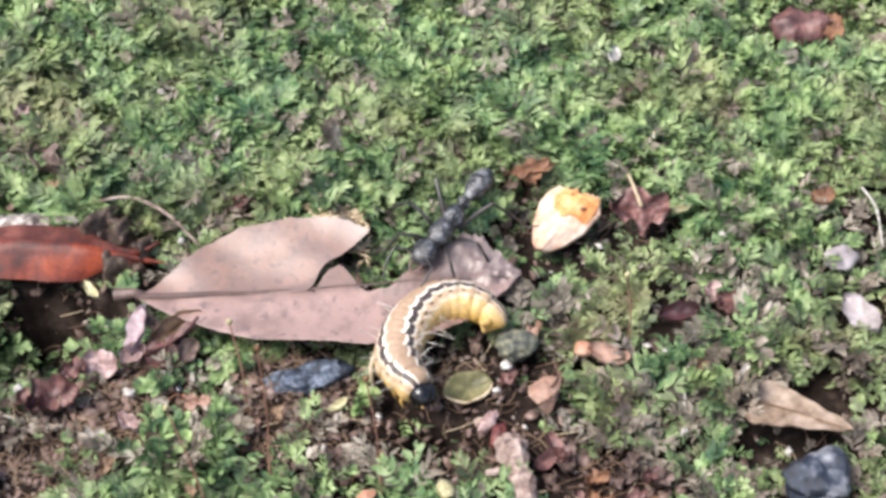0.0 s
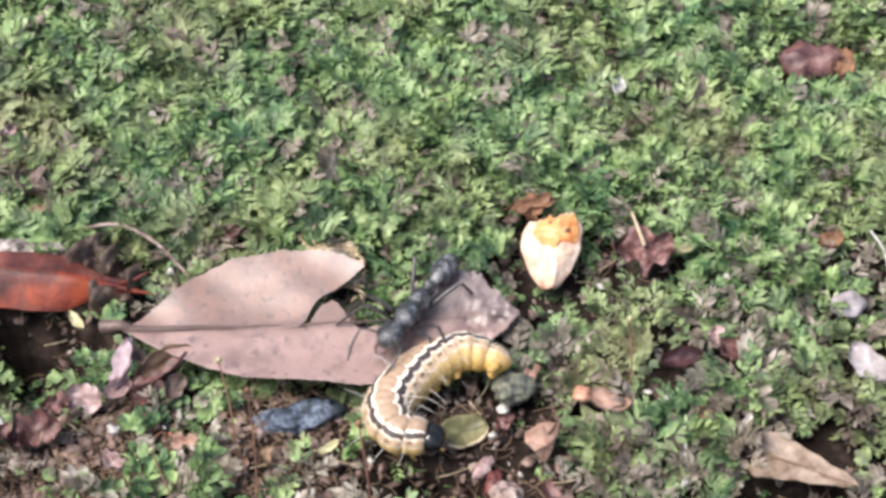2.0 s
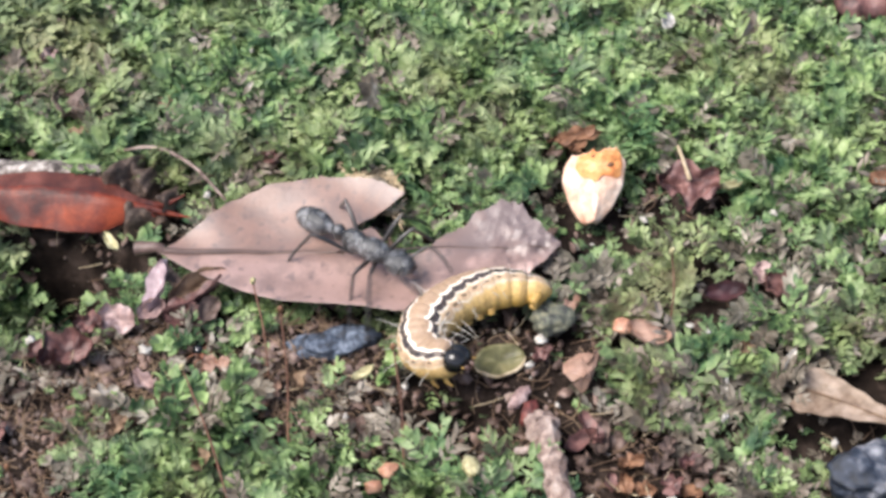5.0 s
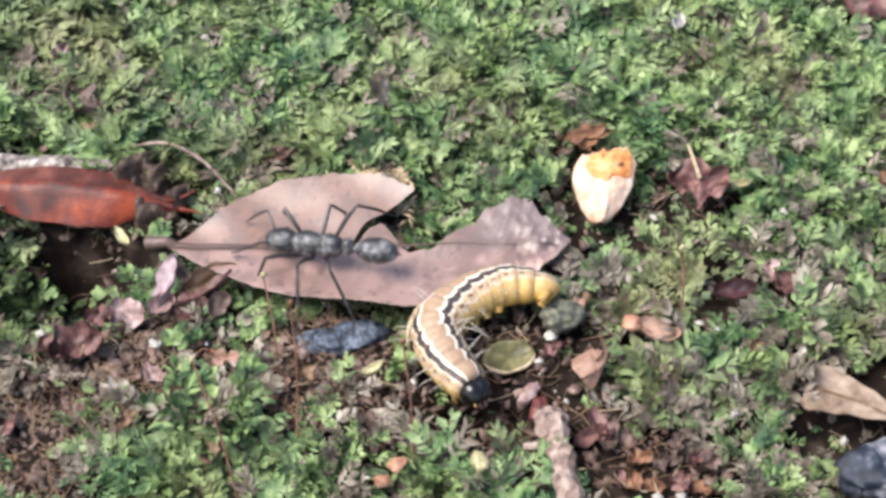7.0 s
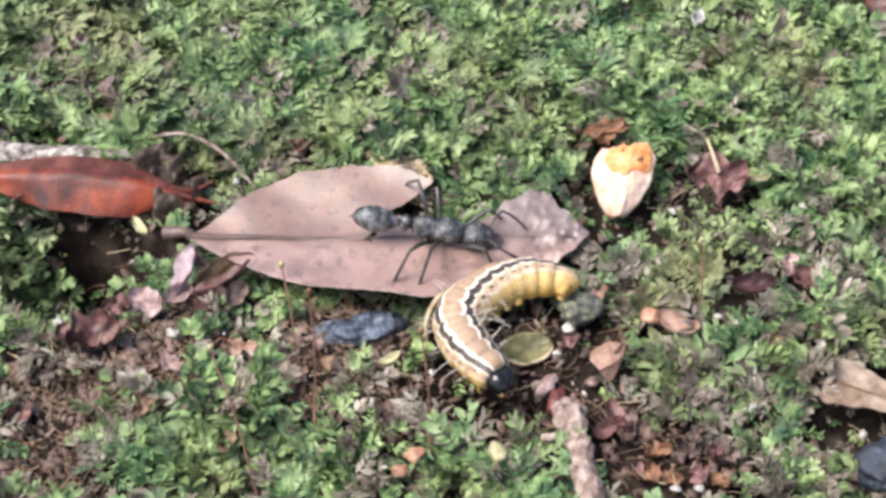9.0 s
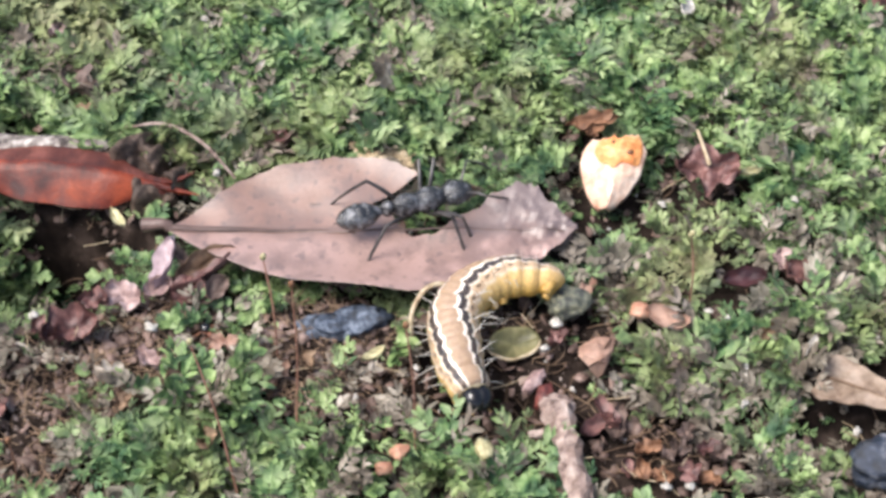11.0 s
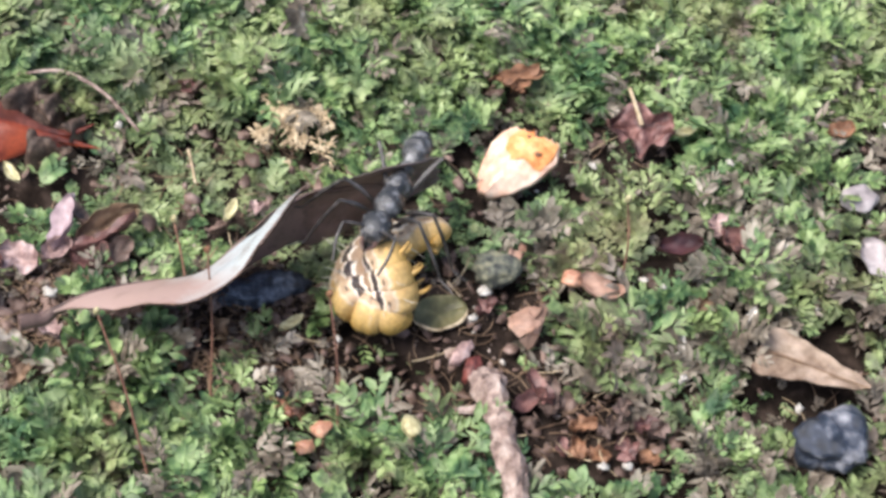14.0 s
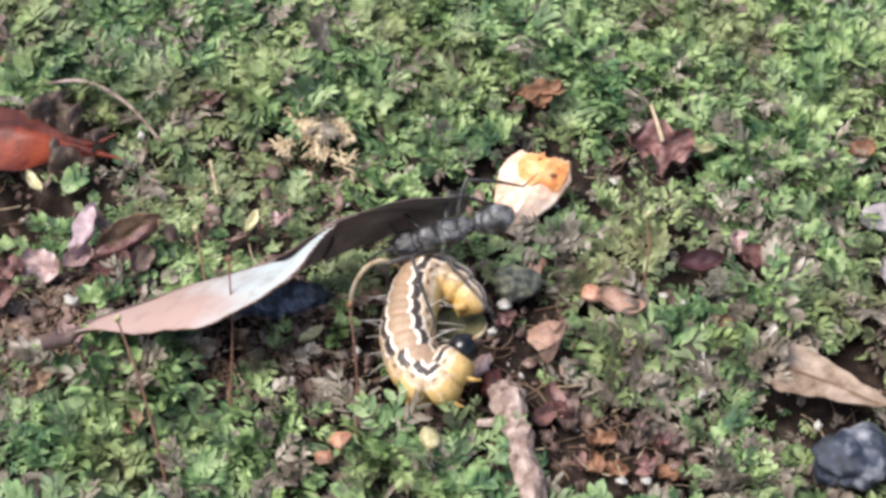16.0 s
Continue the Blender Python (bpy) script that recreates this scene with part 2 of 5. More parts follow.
ANT_LEG = speckled("ant_leg", (0.014, 0.012, 0.012), (0.035, 0.031, 0.03), (0.10, 0.088, 0.085), 0.2, 0.35, 0.6, 0.02, 0.9)
ANT_JAW = speckled("ant_jaw", (0.05, 0.025, 0.02), (0.09, 0.045, 0.035), (0.15, 0.08, 0.06), 0.2, 0.35, 0.6, 0.02, 0.9)
ORANGE_ANT = speckled("orange_ant", (0.14, 0.05, 0.03), (0.25, 0.10, 0.055), (0.36, 0.17, 0.10), 0.2, 0.4, 0.5, 0.02, 0.6)
EYE = speckled("black_eye", (0.008, 0.008, 0.009), (0.012, 0.012, 0.013), (0.02, 0.02, 0.02), 0.3, 0.15, 0.6, 0.0)
HEAD_CAP = speckled("black_head", (0.004, 0.004, 0.005), (0.008, 0.008, 0.009), (0.02, 0.02, 0.022), 0.3, 0.16, 0.45, 0.01, 0.8)
HAIR = speckled("pale_hair", (0.5, 0.46, 0.4), (0.6, 0.56, 0.5), (0.7, 0.66, 0.6), 0.3, 0.5, 0.4, 0.0)


def caterpillar_skin():
    """Tan back, white lines, a black scalloped band on each side, brown dots, yellow flanks and belly. X runs along the body, Z to the back."""
    m, nt, b = shader("caterpillar_skin", 0.40, 0.45)
    tc = nt.nodes.new("ShaderNodeTexCoord")
    sp = nt.nodes.new("ShaderNodeSeparateXYZ")
    nt.links.new(tc.outputs["Object"], sp.inputs[0])
    wob = calc(nt, "MULTIPLY", calc(nt, "SUBTRACT", grain(nt, 0.5, 4, own=True), 0.5), 0.26)
    along = calc(nt, "DIVIDE", calc(nt, "ABSOLUTE", sp.outputs[0]), 0.64 * MM)
    turn = calc(nt, "ADD", calc(nt, "ARCTAN2", calc(nt, "ABSOLUTE", sp.outputs[1]), sp.outputs[2]), wob)
    turn = calc(nt, "DIVIDE", turn, math.pi)
    scallop = calc(nt, "MULTIPLY", calc(nt, "POWER", calc(nt, "MINIMUM", along, 1.0), 2.0), 0.030)
    tan, white, black, ochre, cream, yellow = (0.36, 0.25, 0.17), (0.80, 0.72, 0.62), (0.022, 0.019, 0.024), (0.47, 0.33, 0.21), (0.60, 0.48, 0.34), (0.59, 0.40, 0.165)
    col = ramp(nt, calc(nt, "ADD", turn, scallop), [(0.0, tan), (0.145, (0.33, 0.225, 0.15)), (0.155, white), (0.192, white), (0.202, black), (0.288, black), (0.300, white), (0.325, cream), (0.345, ochre), (0.42, ochre), (0.44, cream), (0.46, cream), (0.49, yellow), (0.70, (0.59, 0.385, 0.135)), (1.0, (0.55, 0.325, 0.055))])
    # one dark dot to a ring below the black band
    low = calc(nt, "SUBTRACT", turn, 0.365)
    far = calc(nt, "SQRT", calc(nt, "ADD", calc(nt, "POWER", calc(nt, "MULTIPLY", along, 2.1), 2.0), calc(nt, "POWER", calc(nt, "MULTIPLY", calc(nt, "ABSOLUTE", low), 1.0 / 0.026), 2.0)))
    col = mix_color(nt, col, (0.05, 0.03, 0.02), ramp(nt, far, [(0.7, 0.85), (1.0, 0.0)]))
    crease = ramp(nt, along, [(0.80, 0.0), (1.0, 0.16)])
    col = mix_color(nt, col, (0.20, 0.12, 0.06), crease)
    mott = ramp(nt, grain(nt, 0.30, 4, own=True), [(0.36, 0.32), (0.6, 0.0)])
    col = mix_color(nt, col, (0.18, 0.11, 0.06), mott)
    nt.links.new(col, b.inputs["Base Color"])
    b.inputs["Subsurface Weight"].default_value = 0.12
    b.inputs["Subsurface Radius"].default_value = (0.4 * MM, 0.25 * MM, 0.1 * MM)
    b.inputs["Subsurface Scale"].default_value = 1.0
    bump(nt, b, grain(nt, 0.3, 4, own=True), 0.7, 0.10)
    return m


SKIN = caterpillar_skin()
YELLOW = speckled("yellow_skin", (0.34, 0.19, 0.05), (0.50, 0.30, 0.08), (0.62, 0.40, 0.12), 0.3, 0.45, 0.5, 0.05, 1.0)


# ---- mesh helpers, in millimetres ----
def mesh_object(name, verts, faces, material, smooth=True):
    me = bpy.data.meshes.new(name)
    me.from_pydata([tuple(float(c) * MM for c in v) for v in verts], [], faces)
    me.materials.append(material)
    if smooth:
        me.polygons.foreach_set("use_smooth", [True] * len(me.polygons))
    me.update()
    return new(name, me)


def part(name, shape, material, parent, label="", at=None, smooth=True):
    ob = mesh_object(name, shape[0], shape[1], material, smooth)
    ob.parent = parent
    if at is not None:
        ob.matrix_basis = at
    if label:
        ob["label"] = label
    return ob


def thing(name, label, category, at, group="", kind=""):
    ob = tagged(new(name), label, category, group, kind)
    ob.matrix_basis = at
    return ob


def single(name, shape, material, label, category, at, group="", kind="", smooth=True):
    ob = tagged(mesh_object(name, shape[0], shape[1], material, smooth), label, category, group, kind)
    ob.matrix_basis = at
    return ob


def joined(*shapes):
    verts, faces = [], []
    for v, f in shapes:
        n = len(verts)
        verts += [tuple(p) for p in v]
        faces += [tuple(i + n for i in q) for q in f]
    return verts, faces


def moved(shape, m):
    """m in millimetres: a Matrix."""
    return [tuple(m @ Vector(v)) for v in shape[0]], shape[1]


def mm_pose(x=0, y=0, z=0, rx=0, ry=0, rz=0):
    return Matrix.LocRotScale((x, y, z), Euler([radians(a) for a in (rx, ry, rz)]), None)


def smooth_line(points, n):
    """n points along a curve through the given ones."""
    p = [Vector(q) for q in points]
    p = [p[0] * 2 - p[1]] + p + [p[-1] * 2 - p[-2]]
    out, spans = [], len(p) - 3
    for k in range(n):
        s = k / (n - 1) * spans
        i = min(int(s), spans - 1)
        u = s - i
        a, b, c, d = p[i:i + 4]
        out.append(0.5 * (2 * b + (c - a) * u + (2 * a - 5 * b + 4 * c - d) * u * u + (3 * b - a - 3 * c + d) * u ** 3))
    return out


def tube(points, radii, sides=8, n=None):
    """A capped tube through the points; radii run from the first to the last."""
    line = smooth_line(points, n or 3 * len(points))
    verts, faces = [], []
    side = None
    for k, p in enumerate(line):
        ahead = (line[min(k + 1, len(line) - 1)] - line[max(k - 1, 0)]).normalized()
        if side is None:
            side = ahead.orthogonal().normalized()
        side = (side - ahead * side.dot(ahead)).normalized()
        up = ahead.cross(side)
        r = float(np.interp(k / (len(line) - 1), np.linspace(0, 1, len(radii)), radii))
        for j in range(sides):
            a = 2 * math.pi * j / sides
            verts.append(p + (side * math.cos(a) + up * math.sin(a)) * r)
    for k in range(len(line) - 1):
        for j in range(sides):
            j2 = (j + 1) % sides
            faces.append((k * sides + j, k * sides + j2, (k + 1) * sides + j2, (k + 1) * sides + j))
    last = (len(line) - 1) * sides
    n = len(verts)
    verts += verts[:sides] + verts[last:last + sides]
    faces.append(tuple(n + j for j in range(sides))[::-1])
    faces.append(tuple(n + sides + j for j in range(sides)))
    return verts, faces


def turned(profile, sides=20, flat=1.0):
    """A body turned round the X axis from (x, radius) pairs, flattened in z."""
    xs = [p[0] for p in profile]
    verts, faces = [], []
    for x, r in profile:
        for j in range(sides):
            a = 2 * math.pi * j / sides
            verts.append((x, r * math.cos(a), r * math.sin(a) * flat))
    for k in range(len(xs) - 1):
        for j in range(sides):
            j2 = (j + 1) % sides
            faces.append((k * sides + j, (k + 1) * sides + j, (k + 1) * sides + j2, k * sides + j2))
    faces.append(tuple(range(sides)))
    faces.append(tuple((len(xs) - 1) * sides + j for j in range(sides))[::-1])
    return verts, faces


def egg(length, radius, peak=0.5, n=11, sides=20, flat=1.0, x0=0.0):
    """A rounded body of that length from x0 on, widest at peak."""
    prof = []
    for k in range(n):
        u = 0.5 - 0.5 * math.cos(math.pi * (0.02 + 0.96 * k / (n - 1)))
        w = u ** (math.log(0.5) / math.log(peak))
        prof.append((x0 + u * length, radius * math.sqrt(max(4 * w * (1 - w), 0.0))))
    return turned(prof, sides, flat)


def two_sided(ob, under):
    """The downward faces of a sheet get the leaf's underside."""
    ob.data.materials.append(under)
    for f in ob.data.polygons:
        if f.normal.z < -0.5:
            f.material_index = 1


def slab(grid, thick, crisp=False):
    """A closed sheet: grid of rows of points, given its thickness downwards."""
    rows, cols = len(grid), len(grid[0])
    top = [Vector(p) for r in grid for p in r]
    verts = top + [p - Vector((0, 0, thick)) for p in top]
    n, faces = rows * cols, []
    for i in range(rows - 1):
        for j in range(cols - 1):
            a, b, c, d = i * cols + j, i * cols + j + 1, (i + 1) * cols + j + 1, (i + 1) * cols + j
            faces += [(a, b, c, d), (d + n, c + n, b + n, a + n)]
    rim = [j for j in range(cols)] + [i * cols + cols - 1 for i in range(1, rows)] + [(rows - 1) * cols + j for j in range(cols - 2, -1, -1)] + [i * cols for i in range(rows - 2, 0, -1)]
    if crisp:
        q = len(verts)
        verts = verts + [verts[a] for a in rim] + [verts[a + n] for a in rim]
        r = len(rim)
        faces += [(q + (k + 1) % r, q + k, q + r + k, q + r + (k + 1) % r) for k in range(r)]
        return verts, faces
    for a, b in zip(rim, rim[1:] + rim[:1]):
        faces.append((b, a, a + n, b + n))
    return verts, faces


def scrap(length, width, seed, curl=0.3, bend=0.2, ragged=0.25, thick=0.12, blunt=0.5, n=14, m=7, crumple=0.17):
    """A torn, curled scrap of leaf, its middle at the origin, long in x."""
    rnd = random.Random(seed)
    o = Vector((rnd.uniform(0, 90), rnd.uniform(0, 90), 0))
    grid = []
    for j in range(m):
        v = 2 * j / (m - 1) - 1
        row = []
        for i in range(n):
            u = 2 * i / (n - 1) - 1
            w = (1 - abs(u) ** 2.2) ** blunt
            e = 1 + ragged * noise.noise(Vector((u * 2.2, v * 0.8, seed)) + o) * 1.6
            x = u * length / 2 * (1 + 0.18 * noise.noise(Vector((v * 2, seed * 0.7, 3)) + o))
            y = v * width / 2 * max(w, 0.06) * e
            z = curl * width * (v * v - 0.3) + bend * length * (u * u - 0.3) * 0.5 + crumple * width * (noise.noise(Vector((u * 2, v * 2, seed)) + o) + 0.6 * abs(noise.noise(Vector((u * 4.2, v * 3.1, seed)) + o)))
            row.append((x, y, z))
        grid.append(row)
    return slab(grid, thick, True)


def lump(rx, ry, rz, seed, rough=0.22, level=3, facet=1.3):
    """An uneven pebble, crumb or seed."""
    bm = bmesh.new()
    bmesh.ops.create_icosphere(bm, subdivisions=level, radius=1.0)
    o = Vector((seed * 3.1, seed * 1.7, seed * 0.9))
    verts = []
    for v in bm.verts:
        d = v.co.normalized()
        k = 1 + rough * noise.noise(d * facet + o) + rough * 0.4 * noise.noise(d * 3.7 + o)
        verts.append((d.x * rx * k, d.y * ry * k, d.z * rz * k))
    faces = [tuple(v.index for v in f.verts) for f in bm.faces]
    bm.free()
    return verts, faces


# ---- outline of the large dry leaf: y along x, in millimetres ----
MID = 0.6
LOW = [(-21.7, 0.5), (-20.6, -0.2), (-18.6, -1.5), (-15, -3.6), (-11, -5.3), (-6, -5.9), (-1.5, -6.8), (3, -6.6), (7, -4.6), (9.4, -2.6), (11, -0.9), (12.3, 0.4)]
HIGH_LEFT = [(-21.7, 0.8), (-20.6, 1.4), (-18.5, 3.2), (-16, 5.4), (-12.4, 7.1), (-8, 7.7), (-4.2, 7.3), (-2.4, 6.5), (-1.0, 5.6)]
TEAR = [(-21.7, 0.6), (-6.6, 0.2), (-6.1, 0.7), (-5.6, 1.9), (-4.9, 2.9), (-3.6, 3.5), (-2.3, 4.4), (-1.0, 5.4)]
HIGH_RIGHT = [(-6.2, -0.1), (-5.7, 0.6), (-5.2, 1.7), (-4.6, 2.4), (-3.8, 2.8), (-3.3, 2.5), (-2.5, 1.1), (-1.9, 0.0), (-1.3, -0.4), (-0.5, -0.2), (0.7, -0.1), (2.5, 1.6), (4.2, 2.5), (5.2, 3.9), (6.4, 4.3), (7.4, 5.1), (8.4, 4.9), (9.3, 4.6), (9.9, 3.1), (10.6, 2.9), (10.9, 2.1), (11.8, 1.4), (12.3, 0.9)]
SPLIT = [(-21.7, 0.6), (-6.2, 0.2), (-5.9, -0.3), (-1.4, -0.9), (2, -0.5), (12.3, 0.6)]


def profile(x, pairs):
    return float(np.interp(x, [p[0] for p in pairs], [p[1] for p in pairs]))


def under_leaf(x, y):
    """Where the large dry leaf presses the moss down."""
    if not -21.5 < x < 12.3:
        return False
    if profile(x, LOW) - 0.4 < y < profile(x, SPLIT) + 0.3:
        return True
    return (x < -1 and profile(x, TEAR) < y < profile(x, HIGH_LEFT) + 0.4) or (x > -6 and profile(x, SPLIT) < y < profile(x, HIGH_RIGHT) + 0.2)


# ---- ground: one sheet of damp soil, uneven near by, out to the horizon ----
BARE = [((-27.5, -11.9), 10, 4.5), ((-21.0, -7.4), 6, 3), ((-10.0, -15.1), 7, 3), ((-16.6, -11.3), 8, 3), ((-32.6, -14.6), 6, 5), ((-6.5, -12.4), 7, 3),
        ((-31.8, -20.4), 7, 4.5), ((-27.6, -2.1), 4, 4), ((-26.5, 5.2), 3, 3), ((7.2, -9.7), 7, 5), ((7.9, -16.2), 5, 6), ((11.7, -20.4), 5, 5),
        ((17.4, -19.3), 6, 3), ((14.2, -7.4), 3, 4), ((4.7, -16.3), 6, 3.5), ((17.8, -20.4), 7, 4.5), ((-8.5, -8.0), 10, 3.4), ((-31.0, -23.0), 8, 6), ((9.0, -14.0), 7, 5), ((14.0, -21.0), 7, 5), ((-30.5, -16.0), 7.5, 6), ((-30.0, -25.0), 8, 5), ((-13.0, -11.8), 9, 3), ((-22.0, -13.5), 5, 2.5)]


HOLLOW, PIT, GAP = (-33.0, -1.0), (5.0, -15.8), (-0.3, 9.4)


def in_hollow(x, y):
    """The dark hole under the red leaf, the pit beside the stick and the gap behind the torn notch."""
    return math.hypot((x - HOLLOW[0]) / 10.5, (y - HOLLOW[1]) / 7) < 0.85 or math.hypot((x - PIT[0]) / 7, (y - PIT[1]) / 4.5) < 0.6 or math.hypot((x - GAP[0]) / 3.2, (y - GAP[1]) / 4.5) < 0.7


def bare(x, y):
    """How far the moss is missing at a place, 0 to 1."""
    worst = 0.0
    for (cx, cy), rx, ry in BARE:
        d = math.hypot((x - cx) / rx, (y - cy) / ry)
        worst = max(worst, 1.05 - d)
    worst += 0.45 * noise.noise(Vector((x * 0.22, y * 0.22, 5.0))) + 0.25 * noise.noise(Vector((x * 0.6, y * 0.6, 2.0)))
    return min(max(worst * 1.6, 0.0), 1.0)


def soil_z(x, y):
    far = max(abs(x), abs(y - 8)) / 60.0
    z = -2.7 + 0.55 * noise.noise(Vector((x * 0.09, y * 0.09, 0))) + 0.35 * noise.noise(Vector((x * 0.33, y * 0.33, 4))) + 0.15 * noise.noise(Vector((x * 1.1, y * 1.1, 7)))
    if far < 1.2:
        z += 1.55 * bare(x, y)
        z -= 15.0 * max(0.0, 1 - math.hypot((x - HOLLOW[0]) / 10.5, (y - HOLLOW[1]) / 7)) + 4.0 * max(0.0, 1 - math.hypot((x - PIT[0]) / 7, (y - PIT[1]) / 4.5)) + 3.5 * max(0.0, 1 - math.hypot((x - GAP[0]) / 3.2, (y - GAP[1]) / 4.5))
    return z


def ground():
    near = [0.9 * k for k in range(-80, 81)]
    out = [72.0 * 1.55 ** k for k in range(1, 31)]
    line = [-c for c in reversed(out)] + near + out
    n = len(line)
    verts = [(x, y + 8, soil_z(x, y + 8) if max(abs(x), abs(y)) < 73 else -2.7) for y in line for x in line]
    faces = [(i * n + j, i * n + j + 1, (i + 1) * n + j + 1, (i + 1) * n + j) for i in range(n - 1) for j in range(n - 1)]
    ob = mesh_object("ground", verts, faces, SOIL)
    return tagged(ob, "damp dark brown soil with bare crumbly patches", "soil", kind="structure")


ground()


# ---- the large dry leaf, in rigid cross strips ----
STRIPS = 120
LEAF_X0, LEAF_X1 = -21.7, 12.3


def leaf_z(x, y):
    """Slight camber of the dry blade: rim curled up, tip and base waved."""
    u = (x + 4.0) / 16.0
    return 0.25 * math.sin(u * 2.4) + 0.024 * (y - MID) ** 2 * (1 - 0.4 * u) + 0.40 * noise.noise(Vector((x * 0.2, y * 0.25, 3))) + 0.055 * min(max(x - 4, 0), 6) * (noise.noise(Vector((x * 0.7, y * 0.8, 6))) + 0.5 * noise.noise(Vector((x * 1.7, y * 1.6, 9))))


def blade_z(x, y, lobe):
    """The blade's upper face; the torn lobe curls up towards its free tip."""
    return leaf_z(x, y) + (0.75 * min(max((x + 11.0) / 10.0, 0.0), 1.0) ** 1.6 if lobe else 0.0)


def strip_piece(x0, x1, lower, upper, m, n=4):
    lobe = lower is TEAR

    def rows(xs, drop):
        grid = []
        for j in range(m):
            v = j / (m - 1)
            row = []
            for x in xs:
                a, b = profile(x, lower), profile(x, upper)
                edge = 0.16 * noise.noise(Vector((x * 1.3, 0, 7))) + ((0.14 + 0.04 * max(x, 0)) * noise.noise(Vector((x * 3.1, 0, 2))) if x > -6 else 0)
                y = a + (b - a) * v + (edge * v if upper is not SPLIT else 0) - (edge * (1 - v) if lower is LOW else 0)
                row.append((x, y, blade_z(x, y, lobe) - drop))
            grid.append(row)
        return grid

    body = slab(rows([x0 + (x1 - x0) * i / (n - 1) for i in range(n)], 0.0), 0.16, True)
    # a thin tongue inside the next strip's thickness keeps the joint closed as the leaf bends
    if x1 < LEAF_X1 - 0.3 and not (lobe and x1 > -1.3):
        body = joined(body, slab(rows([x1 - 0.08, x1 + (0.40 if lobe else 0.3)], 0.02), 0.12, True))
    return body


def even_shading(ob, lobe=False):
    """Normals of the whole blade on each strip, so that the joints do not show."""
    out = []
    for v in ob.data.vertices:
        x, y, z = (c / MM for c in v.co)
        h = 0.05
        n = Vector((blade_z(x - h, y, lobe) - blade_z(x + h, y, lobe), blade_z(x, y - h, lobe) - blade_z(x, y + h, lobe), 2 * h)).normalized()
        out.append(n if z > blade_z(x, y, lobe) - 0.08 else -n)
    ob.data.normals_split_custom_set_from_vertices(out)


def large_leaf():
    root = thing("dead_leaf", "pinkish-brown dry leaf with a torn notch lying on moss", "leaf", put(0, 0, 0))
    strips = []
    for k in range(STRIPS):
        x0 = LEAF_X0 + (LEAF_X1 - LEAF_X0) * k / STRIPS
        x1 = LEAF_X0 + (LEAF_X1 - LEAF_X0) * (k + 1) / STRIPS
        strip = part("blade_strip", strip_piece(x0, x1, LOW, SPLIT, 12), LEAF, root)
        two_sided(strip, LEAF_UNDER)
        even_shading(strip)
        if x0 < 11:
            line = [(x, MID - 0.012 * (x + 20) + 0.10 * noise.noise(Vector((x * 0.4, 2, 2))), leaf_z(x, MID) - 0.02) for x in (x0, (x0 + x1) / 2, x1)]
            r = [float(np.interp(x, (-20, -10, 0, 12), (0.33, 0.17, 0.10, 0.04))) for x in (x0, (x0 + x1) / 2, x1)]
            part("midrib", tube(line, r, 10, 3), RIB, strip, "dark raised midrib")
        if k == 0:
            stalk = [(-21.2, 0.8, leaf_z(-21.7, 0.8)), (-21.9, 0.9, 0.1), (-22.6, 1.0, -0.1), (-23.6, 1.1, -0.3)]
            part("petiole", tube(stalk, [0.42, 0.5, 0.62], 8, 12), RIB, strip, "dark brown leaf stalk")
        strips.append(((x0 + x1) / 2, strip, None, False))
        if x1 > -5.9:
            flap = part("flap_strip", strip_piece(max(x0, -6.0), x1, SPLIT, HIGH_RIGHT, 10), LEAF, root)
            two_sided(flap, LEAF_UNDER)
            even_shading(flap)
            strips.append(((x0 + x1) / 2, flap, (x0 + 6.0) / 18.3, True))
        if x0 < -1.2:
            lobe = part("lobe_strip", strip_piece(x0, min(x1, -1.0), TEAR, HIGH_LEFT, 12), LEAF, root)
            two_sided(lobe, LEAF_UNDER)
            even_shading(lobe, True)
            strips.append(((x0 + x1) / 2, lobe, (x0 - LEAF_X0) / 20.7, False))
    return root, strips


leaf, leaf_strips = large_leaf()


def leaf_poses(points, rolls, fold, flap):
    """Poses of the strips for a bowed leaf: its midrib from stalk to tip, its roll along it, and how far the torn lobe and the flap beyond the notch turn over beyond the rest along their lengths."""
    line = smooth_line(points, 120)
    line.append(line[-1] + (line[-1] - line[-4]).normalized() * 20)
    run = [0.0]
    for a, b in zip(line, line[1:]):
        run.append(run[-1] + (b - a).length)
    along = lambda values, u: float(np.interp(u, np.linspace(0, 1, len(values)), values))
    out = []
    for xc, _, lag, beyond in leaf_strips:
        far = xc - LEAF_X0
        c = [Vector([float(np.interp(q, run, [p[n] for p in line])) for n in range(3)]) for q in (max(far - 2.2, 0), far, far + 2.2)]
        ahead = (c[2] - c[0]).normalized()
        side = Vector((0, 0, 1)).cross(ahead).normalized()
        rise = ahead.cross(side)
        a = radians(along(rolls, far / (LEAF_X1 - LEAF_X0)) + (0.0 if lag is None else along(flap, lag) if beyond else along(fold, lag)))
        left, up = side * math.cos(a) + rise * math.sin(a), rise * math.cos(a) - side * math.sin(a)
        m = Matrix((ahead, left, up)).transposed().to_4x4()
        m.translation = c[1] * MM
        out.append(m @ Matrix.Translation((-xc * MM, -MID * MM, 0)))
    return out


# ---- the caterpillar: rigid rings that overlap ----
RINGS = 13


